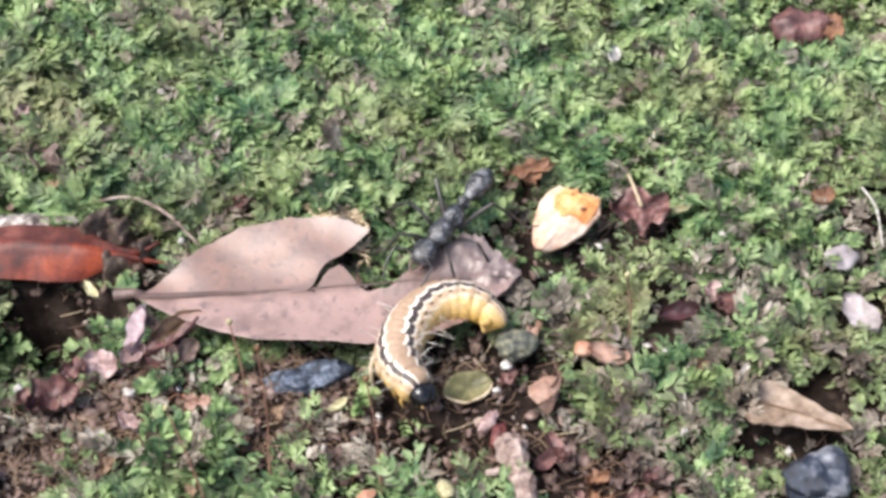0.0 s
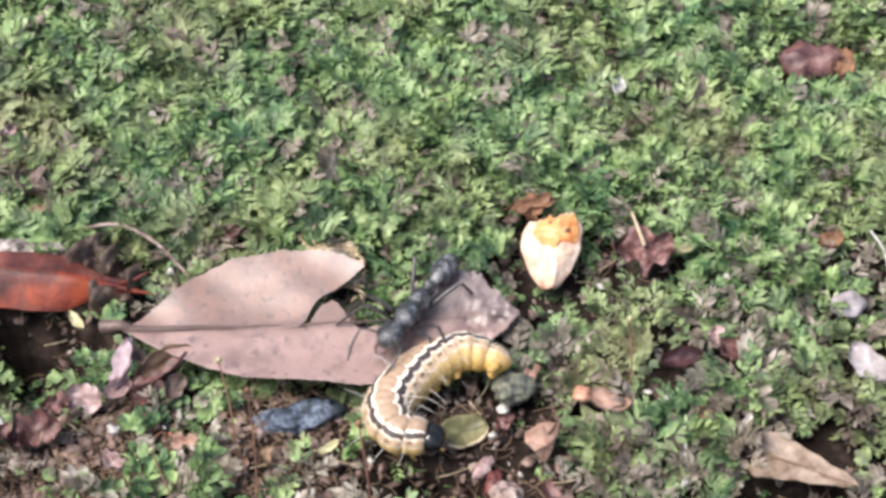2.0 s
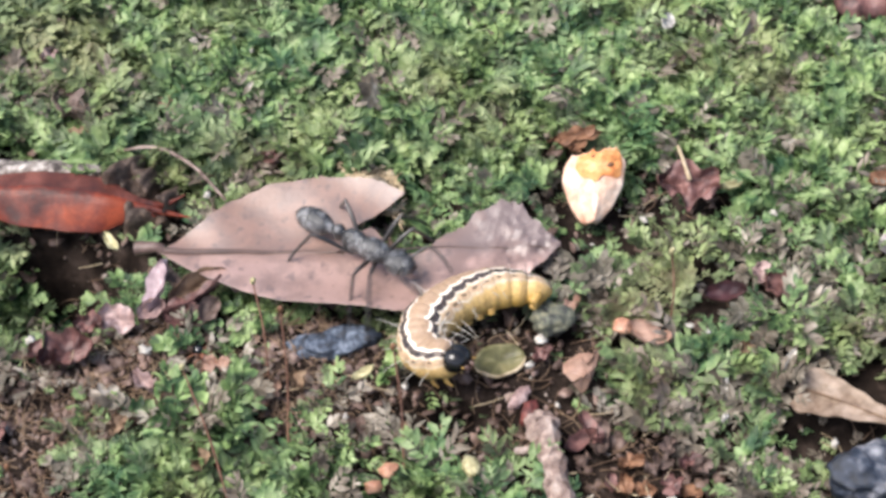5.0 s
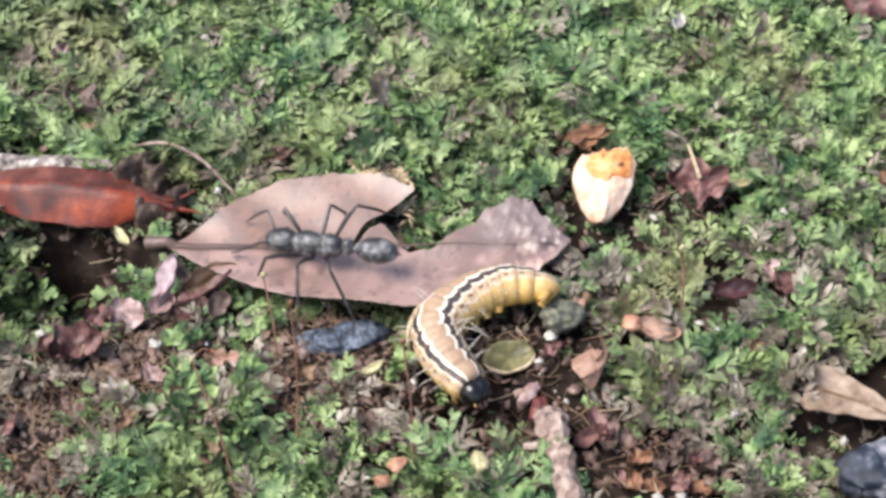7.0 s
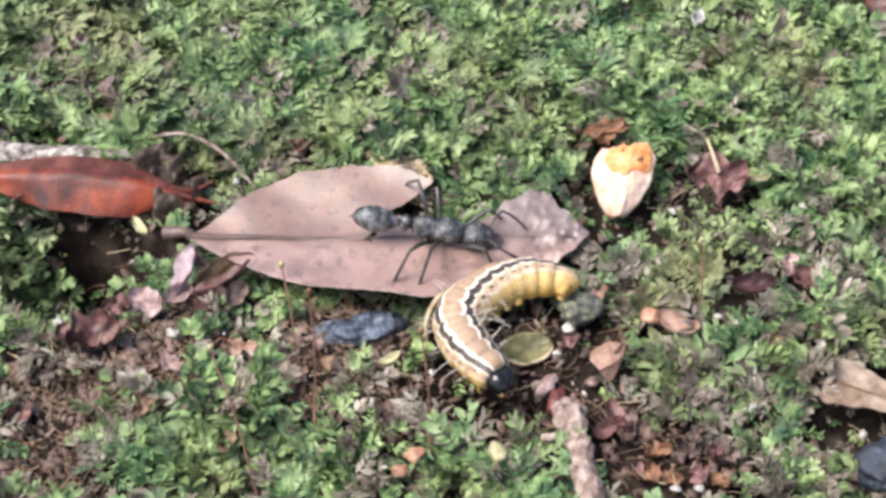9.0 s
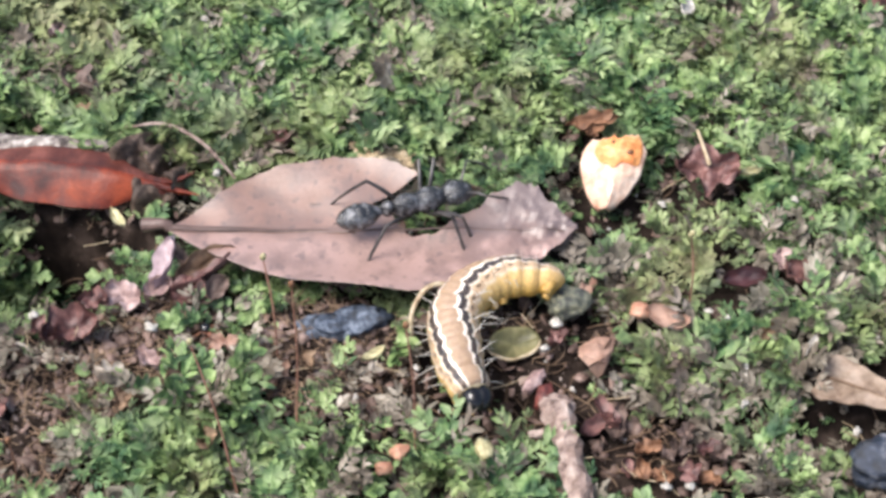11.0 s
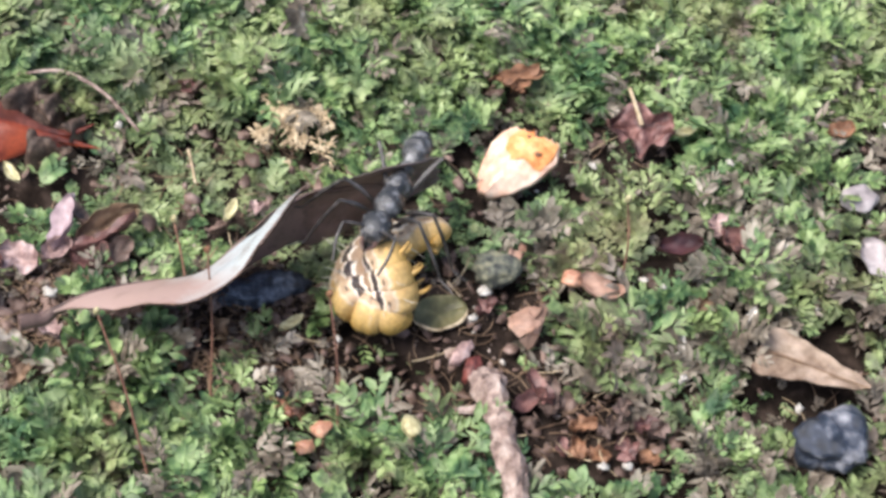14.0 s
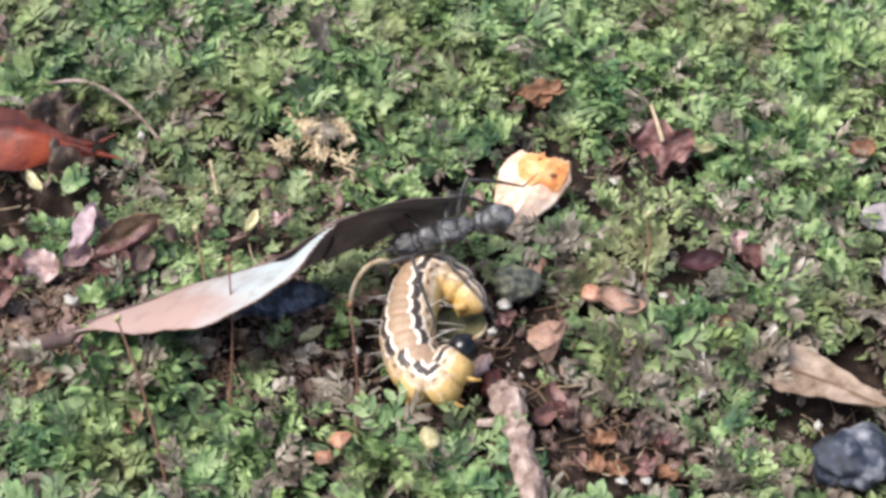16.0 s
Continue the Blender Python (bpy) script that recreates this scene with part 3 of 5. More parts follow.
def caterpillar():
    root = thing("caterpillar", "yellow caterpillar with tan back, white and black stripes", "caterpillar", put(7, -6, 0))
    rings = []
    rnd = random.Random(3)
    for k in range(RINGS):
        u = k / (RINGS - 1)
        r = 2.12 * float(np.interp(u, (0, 0.085, 0.17, 0.34, 0.6, 0.84, 1), (0.62, 0.78, 0.88, 0.95, 1.0, 0.96, 0.80)))
        h = 1.12
        prof = [(-h, 0.80 * r), (-0.82 * h, 0.90 * r), (-0.5 * h, 0.985 * r), (-0.12 * h, 1.0 * r), (0.0, 0.975 * r), (0.12 * h, 1.0 * r), (0.5 * h, 0.985 * r), (0.82 * h, 0.90 * r), (h, 0.80 * r)]
        if k == 0:
            prof = [(-1.75 * h, 0.12 * r), (-1.6 * h, 0.38 * r), (-1.3 * h, 0.66 * r), (-1.0 * h, 0.84 * r)] + prof[2:]
        ring = part("body_ring", turned(prof, 28, 0.95), SKIN, root)
        if k == 0:
            for s in (-1, 1):
                part("clasper", moved(turned([(0, 0.5), (0.4, 0.46), (0.8, 0.36), (1.0, 0.40), (1.1, 0.28)], 10), mm_pose(-0.9, s * 0.5, -0.4 * r, 0, 62, s * 12)), YELLOW, ring, "blunt yellow tail clasper")
        if k in (3, 4, 5, 6):
            for s in (-1, 1):
                leg = moved(turned([(0, 0.5), (0.2, 0.42), (0.36, 0.32), (0.44, 0.36), (0.5, 0.26)], 10), mm_pose(0, s * 0.62, -0.80 * r, 0, 88, 0))
                part("proleg", leg, YELLOW, ring, "stubby yellow proleg")
        if k >= RINGS - 3:
            for s in (-1, 1):
                leg = tube([(0, s * 0.7, -0.8 * r), (0.2, s * 0.85, -1.1 * r), (0.5, s * 0.75, -1.35 * r)], [0.22, 0.16, 0.05], 7)
                part("leg", leg, YELLOW, ring, "small pointed foreleg")
        hairs = []
        for s in (-1, 1):
            for a in (62, 100):
                b = radians(a + rnd.uniform(-12, 12))
                d = Vector((rnd.uniform(-0.35, 0.35), s * math.sin(b), math.cos(b)))
                long = rnd.uniform(0.7, 2.1)
                hairs.append(tube([d * r * 0.95, d * (r + long * 0.5), d * (r + long) - Vector((0, 0, 0.25))], [0.040, 0.030, 0.015], 4, 5))
        part("hairs", joined(*hairs), HAIR, ring, "fine pale bristles")
        rings.append(ring)
    cap = joined(*(moved(egg(2.1, 0.94, 0.45, 11, 20, 1.1, -0.7), mm_pose(0, s * 0.40, 0.05, 0, 0, -s * 7)) for s in (-1, 1)))
    head = part("head", cap, HEAD_CAP, root, "shiny black head capsule")
    for s in (-1, 1):
        part("jaw", tube([(1.1, s * 0.35, -0.45), (1.45, s * 0.3, -0.6), (1.6, s * 0.08, -0.65)], [0.22, 0.14, 0.05], 7), ANT_JAW, head, "dark brown mandible")
        part("antenna", tube([(0.95, s * 0.6, -0.3), (1.3, s * 0.75, -0.35), (1.5, s * 0.8, -0.3)], [0.1, 0.07, 0.03], 6), YELLOW, head, "tiny pale antenna")
    part("collar", turned([(-1.2, 1.15), (-1.0, 1.36), (-0.6, 1.36), (-0.3, 1.16), (-0.15, 0.95)], 22, 0.95), speckled("neck_shield", (0.42, 0.33, 0.18), (0.58, 0.48, 0.30), (0.70, 0.62, 0.45), 0.25, 0.45, 0.5, 0.05, 0.7), head, "pale cream-yellow neck shield")
    return root, rings, head


cat, cat_rings, cat_head = caterpillar()
cat_keys = []


def bend(t, rolls, *points):
    """The body's middle line at t seconds, tail to head, and how far the back leans outward at the tail, past the middle and at the head."""
    cat_keys.append((t, rolls, points))


def body_poses(key):
    """Poses of the rings and the head for one bend, in the caterpillar's own space."""
    t, rolls, points = key
    line = smooth_line(points, 80)
    run = [0.0]
    for a, b in zip(line, line[1:]):
        run.append(run[-1] + (b - a).length)
    back = cat.matrix_basis.inverted()
    out = []
    for k in range(RINGS + 1):
        u = min((k + 0.5) / (RINGS + 0.55), 1.0) if k < RINGS else 1.0
        s = u * run[-1]
        c = [Vector([float(np.interp(q, run, [p[n] for p in line])) for n in range(3)]) for q in (max(s - 0.7, 0), s, min(s + 0.7, run[-1]))]
        ahead = (c[2] - c[0]).normalized()
        right = ahead.cross(Vector((0, 0, 1))).normalized()
        up = right.cross(ahead)
        a = radians(float(np.interp(u, (0.0, 0.62, 1.0), rolls)))
        top = up * math.cos(a) + right * math.sin(a)
        left = top.cross(ahead)
        m = Matrix((ahead, left, top)).transposed().to_4x4()
        m.translation = c[1] * MM
        out.append(back @ m)
    return out


# ---- the ant ----
def ant():
    root = thing("ant", "large dark grey ant with a silvery sheen", "ant", put(0, 0, 3))
    back = turned([(-0.95, 0.30), (-0.8, 0.60), (-0.4, 0.84), (0.2, 0.92), (0.7, 0.84), (0.98, 0.74), (1.15, 0.80), (1.6, 0.94), (2.2, 1.0), (2.8, 0.92), (3.25, 0.72), (3.55, 0.58), (3.8, 0.46)], 24, 1.0)
    part("thorax", ([(x, y * (1.0 if z > 0 else 1.15), z * (1.0 if x > 1.1 else 1.2) + 0.12 * math.exp(-((x - 2.2) / 0.8) ** 2)) for x, y, z in back[0]], back[1]), ANT, root)
    part("petiole", moved(turned([(-1.95, 0.26), (-1.8, 0.50), (-1.5, 0.66), (-1.2, 0.58), (-0.95, 0.34), (-0.75, 0.28)], 14, 1.3), mm_pose(0, 0, 0.1)), ANT, root, "narrow waist node")
    gaster = part("gaster", turned([(-5.95, 0.1), (-5.81, 0.34), (-5.58, 0.64), (-5.21, 0.86), (-5.12, 0.82), (-5.03, 0.93), (-4.52, 1.09), (-4.43, 1.03), (-4.29, 1.12), (-4.02, 1.15), (-3.69, 1.1), (-3.6, 1.01), (-3.46, 1.07), (-3.0, 0.95), (-2.54, 0.65), (-2.18, 0.41), (-1.9, 0.28)], 22, 0.95), ANT, root, "oval grey gaster with banded sheen")
    part("sting", tube([(-5.8, 0, -0.1), (-6.2, 0, -0.2)], [0.16, 0.03], 6), ANT_JAW, gaster)
    head = part("head", moved(turned([(3.4, 0.34), (3.55, 0.72), (3.9, 1.04), (4.4, 1.18), (4.95, 1.16), (5.5, 0.98), (5.9, 0.74), (6.1, 0.40)], 22, 0.80), mm_pose(0, 0, -0.05)), ANT, root)
    for s in (-1, 1):
        part("eye", moved(lump(0.3, 0.16, 0.26, 1, 0.0, 2), mm_pose(4.45, s * 0.98, 0.30)), EYE, head, "black beady eye")
        part("mandible", tube([(5.6, s * 0.45, -0.2), (6.3, s * 0.5, -0.3), (6.9, s * 0.08, -0.38)], [0.22, 0.16, 0.05], 7), ANT_JAW, head, "brown mandible")
        feeler = part("antenna", tube([(5.2, s * 0.4, 0.2), (5.9, s * 1.3, 0.9), (6.4, s * 2.0, 1.2)], [0.13, 0.10], 7, 8), ANT_LEG, head, "elbowed antenna")
        part("antenna_tip", tube([(6.4, s * 2.0, 1.2), (7.6, s * 2.0, 0.5), (8.8, s * 1.7, -0.4)], [0.09, 0.14, 0.09], 7, 9), ANT_LEG, feeler)
    legs = []
    for n, (hx, out, long, knee) in enumerate(((2.7, 48, 3.4, 1.5), (1.7, 88, 3.6, 1.7), (0.7, 135, 4.2, 1.9))):
        for s in (-1, 1):
            a = radians(out) * s
            d = Vector((math.cos(a), math.sin(a), 0))
            hip = Vector((0, s * 0.55, -0.6))
            k = hip + d * long * 0.86 + Vector((0, 0, knee))
            f = hip + d * (long * 0.86 + 2.6) + Vector((0, 0, -2.4))
            f2 = f + d * 1.5 + Vector((0, 0, -0.25))
            leg = part("leg", tube([hip, hip + d * 0.5 + Vector((0, 0, -0.1)), hip * 0.4 + k * 0.6, k], [0.24, 0.17, 0.20, 0.14], 8, 12), ANT_LEG, root, "", put(hx, 0, 0))
            shin = part("shin", tube([k, k * 0.5 + f * 0.5 + d * 0.15, f], [0.14, 0.15, 0.08], 7, 9), ANT_LEG, leg)
            part("foot", tube([f, f * 0.5 + f2 * 0.5, f2], [0.08, 0.07, 0.04], 6, 6), ANT_LEG, leg)
            legs.append((leg, hx, n, s))
    return root, legs


ant_root, ant_legs = ant()


def small_ant():
    """A tiny orange ant with a black gaster; origin on the ground below its middle."""
    root = thing("small_ant", "tiny orange-brown ant with a black gaster on moss", "ant", put(-15, -4, -0.6))
    part("thorax", moved(egg(0.9, 0.26, 0.5, 9, 12, 0.9, -0.4), mm_pose(0, 0, 0.55)), ORANGE_ANT, root)
    part("gaster", moved(egg(0.95, 0.42, 0.5, 9, 14, 0.9, -1.35), mm_pose(0, 0, 0.6)), EYE, root, "black gaster")
    part("head", moved(egg(0.7, 0.36, 0.5, 9, 12, 0.85, 0.45), mm_pose(0, 0, 0.58)), ORANGE_ANT, root)
    for k, (hx, out) in enumerate(((0.3, 50), (0.05, 90), (-0.2, 130))):
        for side in (-1, 1):
            a = radians(out) * side
            d = Vector((math.cos(a), math.sin(a), 0))
            o = Vector((hx, 0, 0.5))
            part("leg", tube([o, o + d * 0.7 + Vector((0, 0, 0.25)), o + d * 1.1 + Vector((0, 0, -0.15)), o + d * 1.5 + Vector((0, 0, -0.5))], [0.05, 0.045, 0.035], 6, 9), ORANGE_ANT, root)
    for side in (-1, 1):
        part("antenna", tube([(1.0, side * 0.15, 0.65), (1.3, side * 0.5, 0.85), (1.8, side * 0.5, 0.5)], [0.05, 0.04], 5, 6), ORANGE_ANT, root)
    return root


little_ant = small_ant()


# ---- the orange fruit fragment ----
def fruit():
    """A wedge of rind: ragged at the broad end, pointed at the other, ridged down the middle; a patch of flesh with small pits at the broad end."""
    root = thing("fruit_fragment", "cream and orange torn fruit rind fragment on moss", "fruit piece", put(0, 0, 0))
    n, m = 34, 27

    def half(u):
        return float(np.interp(u, (-1, -0.9, -0.6, -0.2, 0.3, 0.7, 1), (0.45, 0.95, 1.65, 2.3, 2.7, 2.65, 2.25)))

    def at(u, v, sink=0.0):
        rag = max(0.0, u) ** 4 * (0.9 * noise.noise(Vector((v * 3.4, 1.0, 2.0))) + 0.5 * noise.noise(Vector((v * 8.0, 4.0, 2.0))))
        x = v * half(u) * (1 + 0.10 * noise.noise(Vector((u * 2.4, v * 0.7, 11)))) + 0.25 * u
        y = u * 3.2 + rag + 0.35 * v * max(u, 0)
        ridge = 1 - abs(v - 0.18) ** 1.25
        z = 1.25 * ridge * (1 - 0.35 * u * u) + 0.16 * noise.noise(Vector((u * 3, v * 2.4, 6))) + 0.10 * noise.noise(Vector((u * 8, v * 7, 3)))
        return (x, y, z - sink)

    part("rind", slab([[at(2 * i / (n - 1) - 1, 2 * j / (m - 1) - 1) for i in range(n)] for j in range(m)], 0.5), FRUIT_SKIN, root)
    grid = []
    for j in range(25):
        v = -0.62 + 1.5 * j / 24
        low = 0.20 + 0.55 * abs(v - 0.05) ** 1.7 + 0.22 * noise.noise(Vector((v * 3.1, 4.2, 0.5))) - 0.45 * max(0.0, v - 0.25)
        row = []
        for i in range(20):
            u = low + (0.97 - low) * i / 19
            vv = min(v, 0.97)
            row.append(at(u, vv, -0.09 - 0.10 * noise.noise(Vector((u * 9, vv * 7, 1)))))
        grid.append(row)
    part("flesh", slab(grid, 0.3), FRUIT_FLESH, root, "bright orange flesh")
    for u, v, r in ((0.55, 0.50, 0.30), (0.80, -0.05, 0.20)):
        x, y, z = at(u, v, -0.10)
        part("pit", moved(lump(r, r * 0.7, 0.12, 7, 0.4, 2), mm_pose(x, y, z, 0, 10, 20)), ORANGE_BROWN, root, "small brown bruise")
    return root


fragment = fruit()

# ---- scraps of leaf, seeds, stones and twigs lying about ----
RESTING = [(15.4, 7.3, 3.2), (15.6, 3.4, 2.8), (12.4, 2.0, 3.0), (-2.2, 2.4, 1.9), (3.5, -6.0, 3.0), (1.3, -9.5, 3.0), (2.0, -13.0, 2.8), (2.0, -16.4, 2.4), (4.3, -14.9, 2.2), (8.0, -5.0, 2.5), (-21.5, 0.9, 1.0), (-23.0, 1.0, 1.0), (-21.9, 5.5, 2.2), (-23.6, 5.9, 2.0)]


def at_ground(xy, up=0.0, rx=0, ry=0, rz=0, wide=1.0):
    """A resting pose on moss or soil at a place in millimetres; wide: how far round it the moss is pressed down."""
    x, y = xy
    RESTING.append((x, y, wide))
    return put(x, y, 0.15 - 0.7 * bare(x, y) + up, rx, ry, rz)


def red_leaf():
    root = thing("red_leaf", "glossy red-brown leaf folded along its middle on dark soil", "leaf", at_ground((-30.0, 6.0), 1.1, 14, 2, -5, 5))
    grid = []
    for j in range(13):
        v = 2 * j / 12 - 1
        row = []
        for i in range(36):
            u = i / 35
            w = float(np.interp(u, (0, 0.12, 0.35, 0.55, 0.72, 0.88, 1), (0.9, 1.5, 2.5, 2.8, 2.3, 1.0, 0.45)))
            row.append((-10 + 18.4 * u, v * w + 0.25 * noise.noise(Vector((u * 5, v, 1))), 1.15 * (1 - abs(v - 0.1) ** 1.3) * min(1.0, w / 2.0) + 0.28 * noise.noise(Vector((u * 6, v * 1.6, 8))) - 0.5 * u))
        grid.append(row)
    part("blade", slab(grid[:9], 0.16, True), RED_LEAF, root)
    # the half that tilts away: its shade is a darker copy of the red
    part("folded_half", slab(grid[8:], 0.16, True), speckled("shaded_red", (0.04, 0.011, 0.009), (0.10, 0.027, 0.018), (0.21, 0.07, 0.05), 0.35, 0.42, 0.4, 0.12, 3.2), root, "far half of the blade, its shade painted as dull dark red")
    part("leaf_tip", tube([(7.6, 0.2, 0.0), (8.8, 0.5, 0.0), (10.2, 1.3, 0.3)], [0.42, 0.26, 0.05], 6), RED_LEAF, root, "pointed torn tip")
    part("leaf_tip", tube([(7.6, -0.2, 0.0), (9.2, -0.4, -0.1), (10.9, -0.6, -0.1)], [0.42, 0.26, 0.05], 6), RED_LEAF, root, "pointed torn tip")
    return root


red_leaf()
single("bark_strip", moved(joined(scrap(16, 2.6, 8, -0.25, 0.02, 0.3, 0.5, 0.35, 26, 7)), mm_pose()), BARK, "pale grey weathered bark strip", "bark", at_ground((-35.4, 10.0), 1.2, -10, 0, -3, 4))
single("withered_leaf", scrap(7.5, 6.2, 15, -0.3, 0.15, 0.55, 0.12, 0.4, 40, 24, 0.38), speckled("dark_withered", (0.035, 0.022, 0.016), (0.085, 0.056, 0.042), (0.20, 0.14, 0.105), 0.4, 0.6, 0.4, 0.2, 1.1), "dark brown withered leaf sunk in moss", "leaf", at_ground((-24.2, 7.1), 0.2, 25, 5, -35, 3))
single("bent_straw", tube([(-26.1, 11.7, 1.0), (-22.6, 11.2, 2.0), (-19.2, 9.1, 2.0), (-16.3, 6.2, 0.8)], [0.13, 0.17, 0.12], 7, 20), STICK, "thin brown straw arching over moss", "straw", Matrix())
def withered_cluster():
    """One dried flower: a broad mauve petal standing up beside two rolled brown ones round a dark middle."""
    root = thing("withered_flower", "shrivelled mauve and brown dried flower on soil", "dried flower", at_ground((-20.0, -3.8), 0.2, 0, 0, 0, 3.2))
    for k, (x, y, z, rx, ry, rz, long, wide, mat) in enumerate((
            (-1.4, 0.9, 0.9, -30, -14, 74, 4.6, 2.1, MAUVE), (-1.9, -1.2, 0.3, 10, 0, 40, 2.6, 1.7, DUSTY_PINK), (1.7, 1.4, 0.3, 48, -4, 30, 5.0, 2.2, FIBRE),
            (1.7, 0.0, 0.5, -42, -8, 33, 5.2, 1.7, MAROON), (0.6, -1.5, 0.0, 12, 0, -20, 3.4, 2.3, MAROON), (2.4, -1.4, 0.1, 20, 4, 50, 3.2, 1.9, DARK_BROWN), (-0.5, 2.2, 0.3, 25, 0, 120, 2.6, 1.3, DARK_BROWN))):
        part("petal", moved(scrap(long, wide, 200 + k, 0.28, 0.12, 0.25, 0.10, 0.5, 20, 10, 0.16), mm_pose(x, y, z, rx, ry, rz)), mat, root)
    return root


withered_cluster()
single("pink_leaf_scrap", scrap(3.2, 2.2, 23, 0.3, 0.1, 0.45, 0.12, 0.4, 16, 9, 0.3), DUSTY_PINK, "small dusty pink leaf scrap", "leaf scrap", at_ground((-24.7, -5.7), 0.2, 5, 8, -20))
single("maroon_leaf_scrap", scrap(4.4, 2.8, 24, 0.4, 0.2, 0.8, 0.12, 0.35, 24, 13, 0.5), MAROON, "curled maroon leaf scrap on soil", "leaf scrap", at_ground((-28.5, -9.1), 0.3, 10, 0, 20, 2))
def tan_leaf():
    root = thing("tan_leaf", "tan dry wedge-shaped leaf piece with faint veins", "leaf scrap", at_ground((34.1, -15.6), 1.0, 6, -4, -27, 4.2))
    grid = []
    for j in range(9):
        v = 2 * j / 8 - 1
        row = []
        for i in range(18):
            u = i / 17
            w = 2.2 * (1 - u) ** 0.75 * min(1.0, 0.72 + u * 3) + 0.12
            row.append((-4.0 + 8.6 * u + 0.5 * (1 - u) * noise.noise(Vector((v * 2.5, 3, 1))), v * w + 0.25 * noise.noise(Vector((u * 5, v, 2))), 0.35 * v * v + 0.3 * noise.noise(Vector((u * 3, v * 1.5, 4))) + 0.3 * noise.noise(Vector((u * 7, v * 2.6, 5)))))
        grid.append(row)
    part("blade", slab(grid, 0.14, True), TAN, root)
    part("midrib", tube([(-3.9, 0, 0.12), (-1, 0.05, 0.1), (2, -0.05, 0.1), (4.6, 0, 0.08)], [0.13, 0.10, 0.06], 6), FIBRE, root, "thin brown midrib")
    return root


tan_leaf()
single("dry_straw", tube([(-11.8, 2.2, -0.6), (-12.1, 3.4, 0.3), (-12.4, 4.6, 0.6)], [0.13, 0.11, 0.14], 6, 10), STRAW, "thin pale dry stem lying in moss", "straw", Matrix())
single("pale_husk", scrap(2.0, 0.7, 33, 0.5, 0.2, 0.4, 0.1, 0.5, 10, 5), WHITE_GRIT, "pale curled husk beside a tan scrap", "husk", at_ground((30.3, -11.0), 0.6, 0, -20, 55))


def stalked_scrap():
    root = thing("stalked_leaf_scrap", "red-brown jagged leaf scrap with pale stalk", "leaf scrap", at_ground((23.7, 7.0), 1.3, 20, 0, -10, 3.0))
    part("blade", scrap(5.4, 3.2, 41, 0.3, 0.15, 0.7, 0.14, 0.35, 24, 13, 0.42), MAROON, root)
    part("stalk", tube([(0.1, 0.2, 0.4), (-0.6, 1.6, 0.7), (-1.3, 3.0, 0.9)], [0.2, 0.17, 0.15], 7), STRAW, root, "pale straw-coloured stalk")
    return root


stalked_scrap()
single("maroon_pod", joined(scrap(3.8, 1.8, 44, 0.35, 0.1, 0.12, 0.35, 0.6, 18, 11, 0.1)), speckled("dark_pod", (0.022, 0.008, 0.010), (0.05, 0.018, 0.02), (0.09, 0.035, 0.036), 0.5, 0.4, 0.5, 0.06), "dark maroon dried pod on moss", "pod", at_ground((25.6, -4.6), 1.1, 10, 0, 8, 2.0))
single("pink_chip", scrap(2.7, 2.5, 51, -0.55, 0.3, 0.45, 0.55, 0.3, 9, 6, 0.35), CHIP, "pinkish angular seed chip on soil", "chip", at_ground((13.8, -11.4), 0.7, 32, 14, 65, 1.5), smooth=False)
single("orange_crumb", lump(0.8, 0.7, 0.6, 52, 0.4), ORANGE_SEED, "small orange crumb on moss", "crumb", at_ground((17.0, -7.4), 0.4))
single("pink_crumb", scrap(3.6, 1.6, 53, 0.3, 0.2, 0.5, 0.3, 0.4), CHIP, "pale pink dry scrap on moss", "leaf scrap", at_ground((19.2, -8.2), 0.4, 10, 0, -25, 1.6))
single("orange_scrap", joined(scrap(4.8, 1.2, 54, 0.3, -0.2, 0.8, 0.14, 0.5, 18, 7), moved(scrap(3.4, 0.9, 55, 0.3, 0.2, 0.7, 0.14, 0.5, 14, 6), mm_pose(0.5, -0.5, 0.1, 0, 0, 35)), moved(scrap(2.6, 0.8, 56, 0.2, 0.2, 0.7, 0.14, 0.5, 12, 6), mm_pose(-0.7, -0.6, 0.0, 0, 0, -50))), ORANGE_BROWN, "orange-brown forked dry scrap on moss", "leaf scrap", at_ground((14.3, 13.0), 0.6, 20, 0, 12, 2))
single("top_leaf_scrap", scrap(5.8, 4.0, 55, -0.25, 0.1, 0.25, 0.16, 0.35, 16, 9), MAROON, "dull maroon dry leaf scrap", "leaf scrap", at_ground((42.5, 29.3), 1.3, 15, 0, -8, 3.2))
single("brown_scrap", scrap(2.2, 2.8, 56, 0.25, 0.1, 0.3, 0.14, 0.4, 12, 7), ORANGE_BROWN, "orange-brown dry scrap on moss", "leaf scrap", at_ground((45.4, 28.3), 1.1, 10, 0, -8, 1.6))
single("orange_scrap", scrap(2.4, 1.4, 57, 0.25, 0.1, 0.3, 0.2, 0.4, 12, 7), ORANGE_BROWN, "small orange dry scrap on moss", "leaf scrap", at_ground((40.6, 7.6), 0.8, 10, 0, 12, 1.4))
single("grey_chip", lump(1.6, 1.2, 0.5, 58, 0.25), GREY_CHIP, "greyish pink flat stone chip", "stone chip", at_ground((41.0, 0.7), 0.5, 10, 0, 10))
single("grey_flake", scrap(4.4, 2.4, 59, 0.3, 0.1, 0.2, 0.2, 0.5, 14, 7), GREY_CHIP, "grey petal-like flake on moss", "flake", at_ground((41.4, -5.8), 0.8, 10, 0, -60, 2.0))
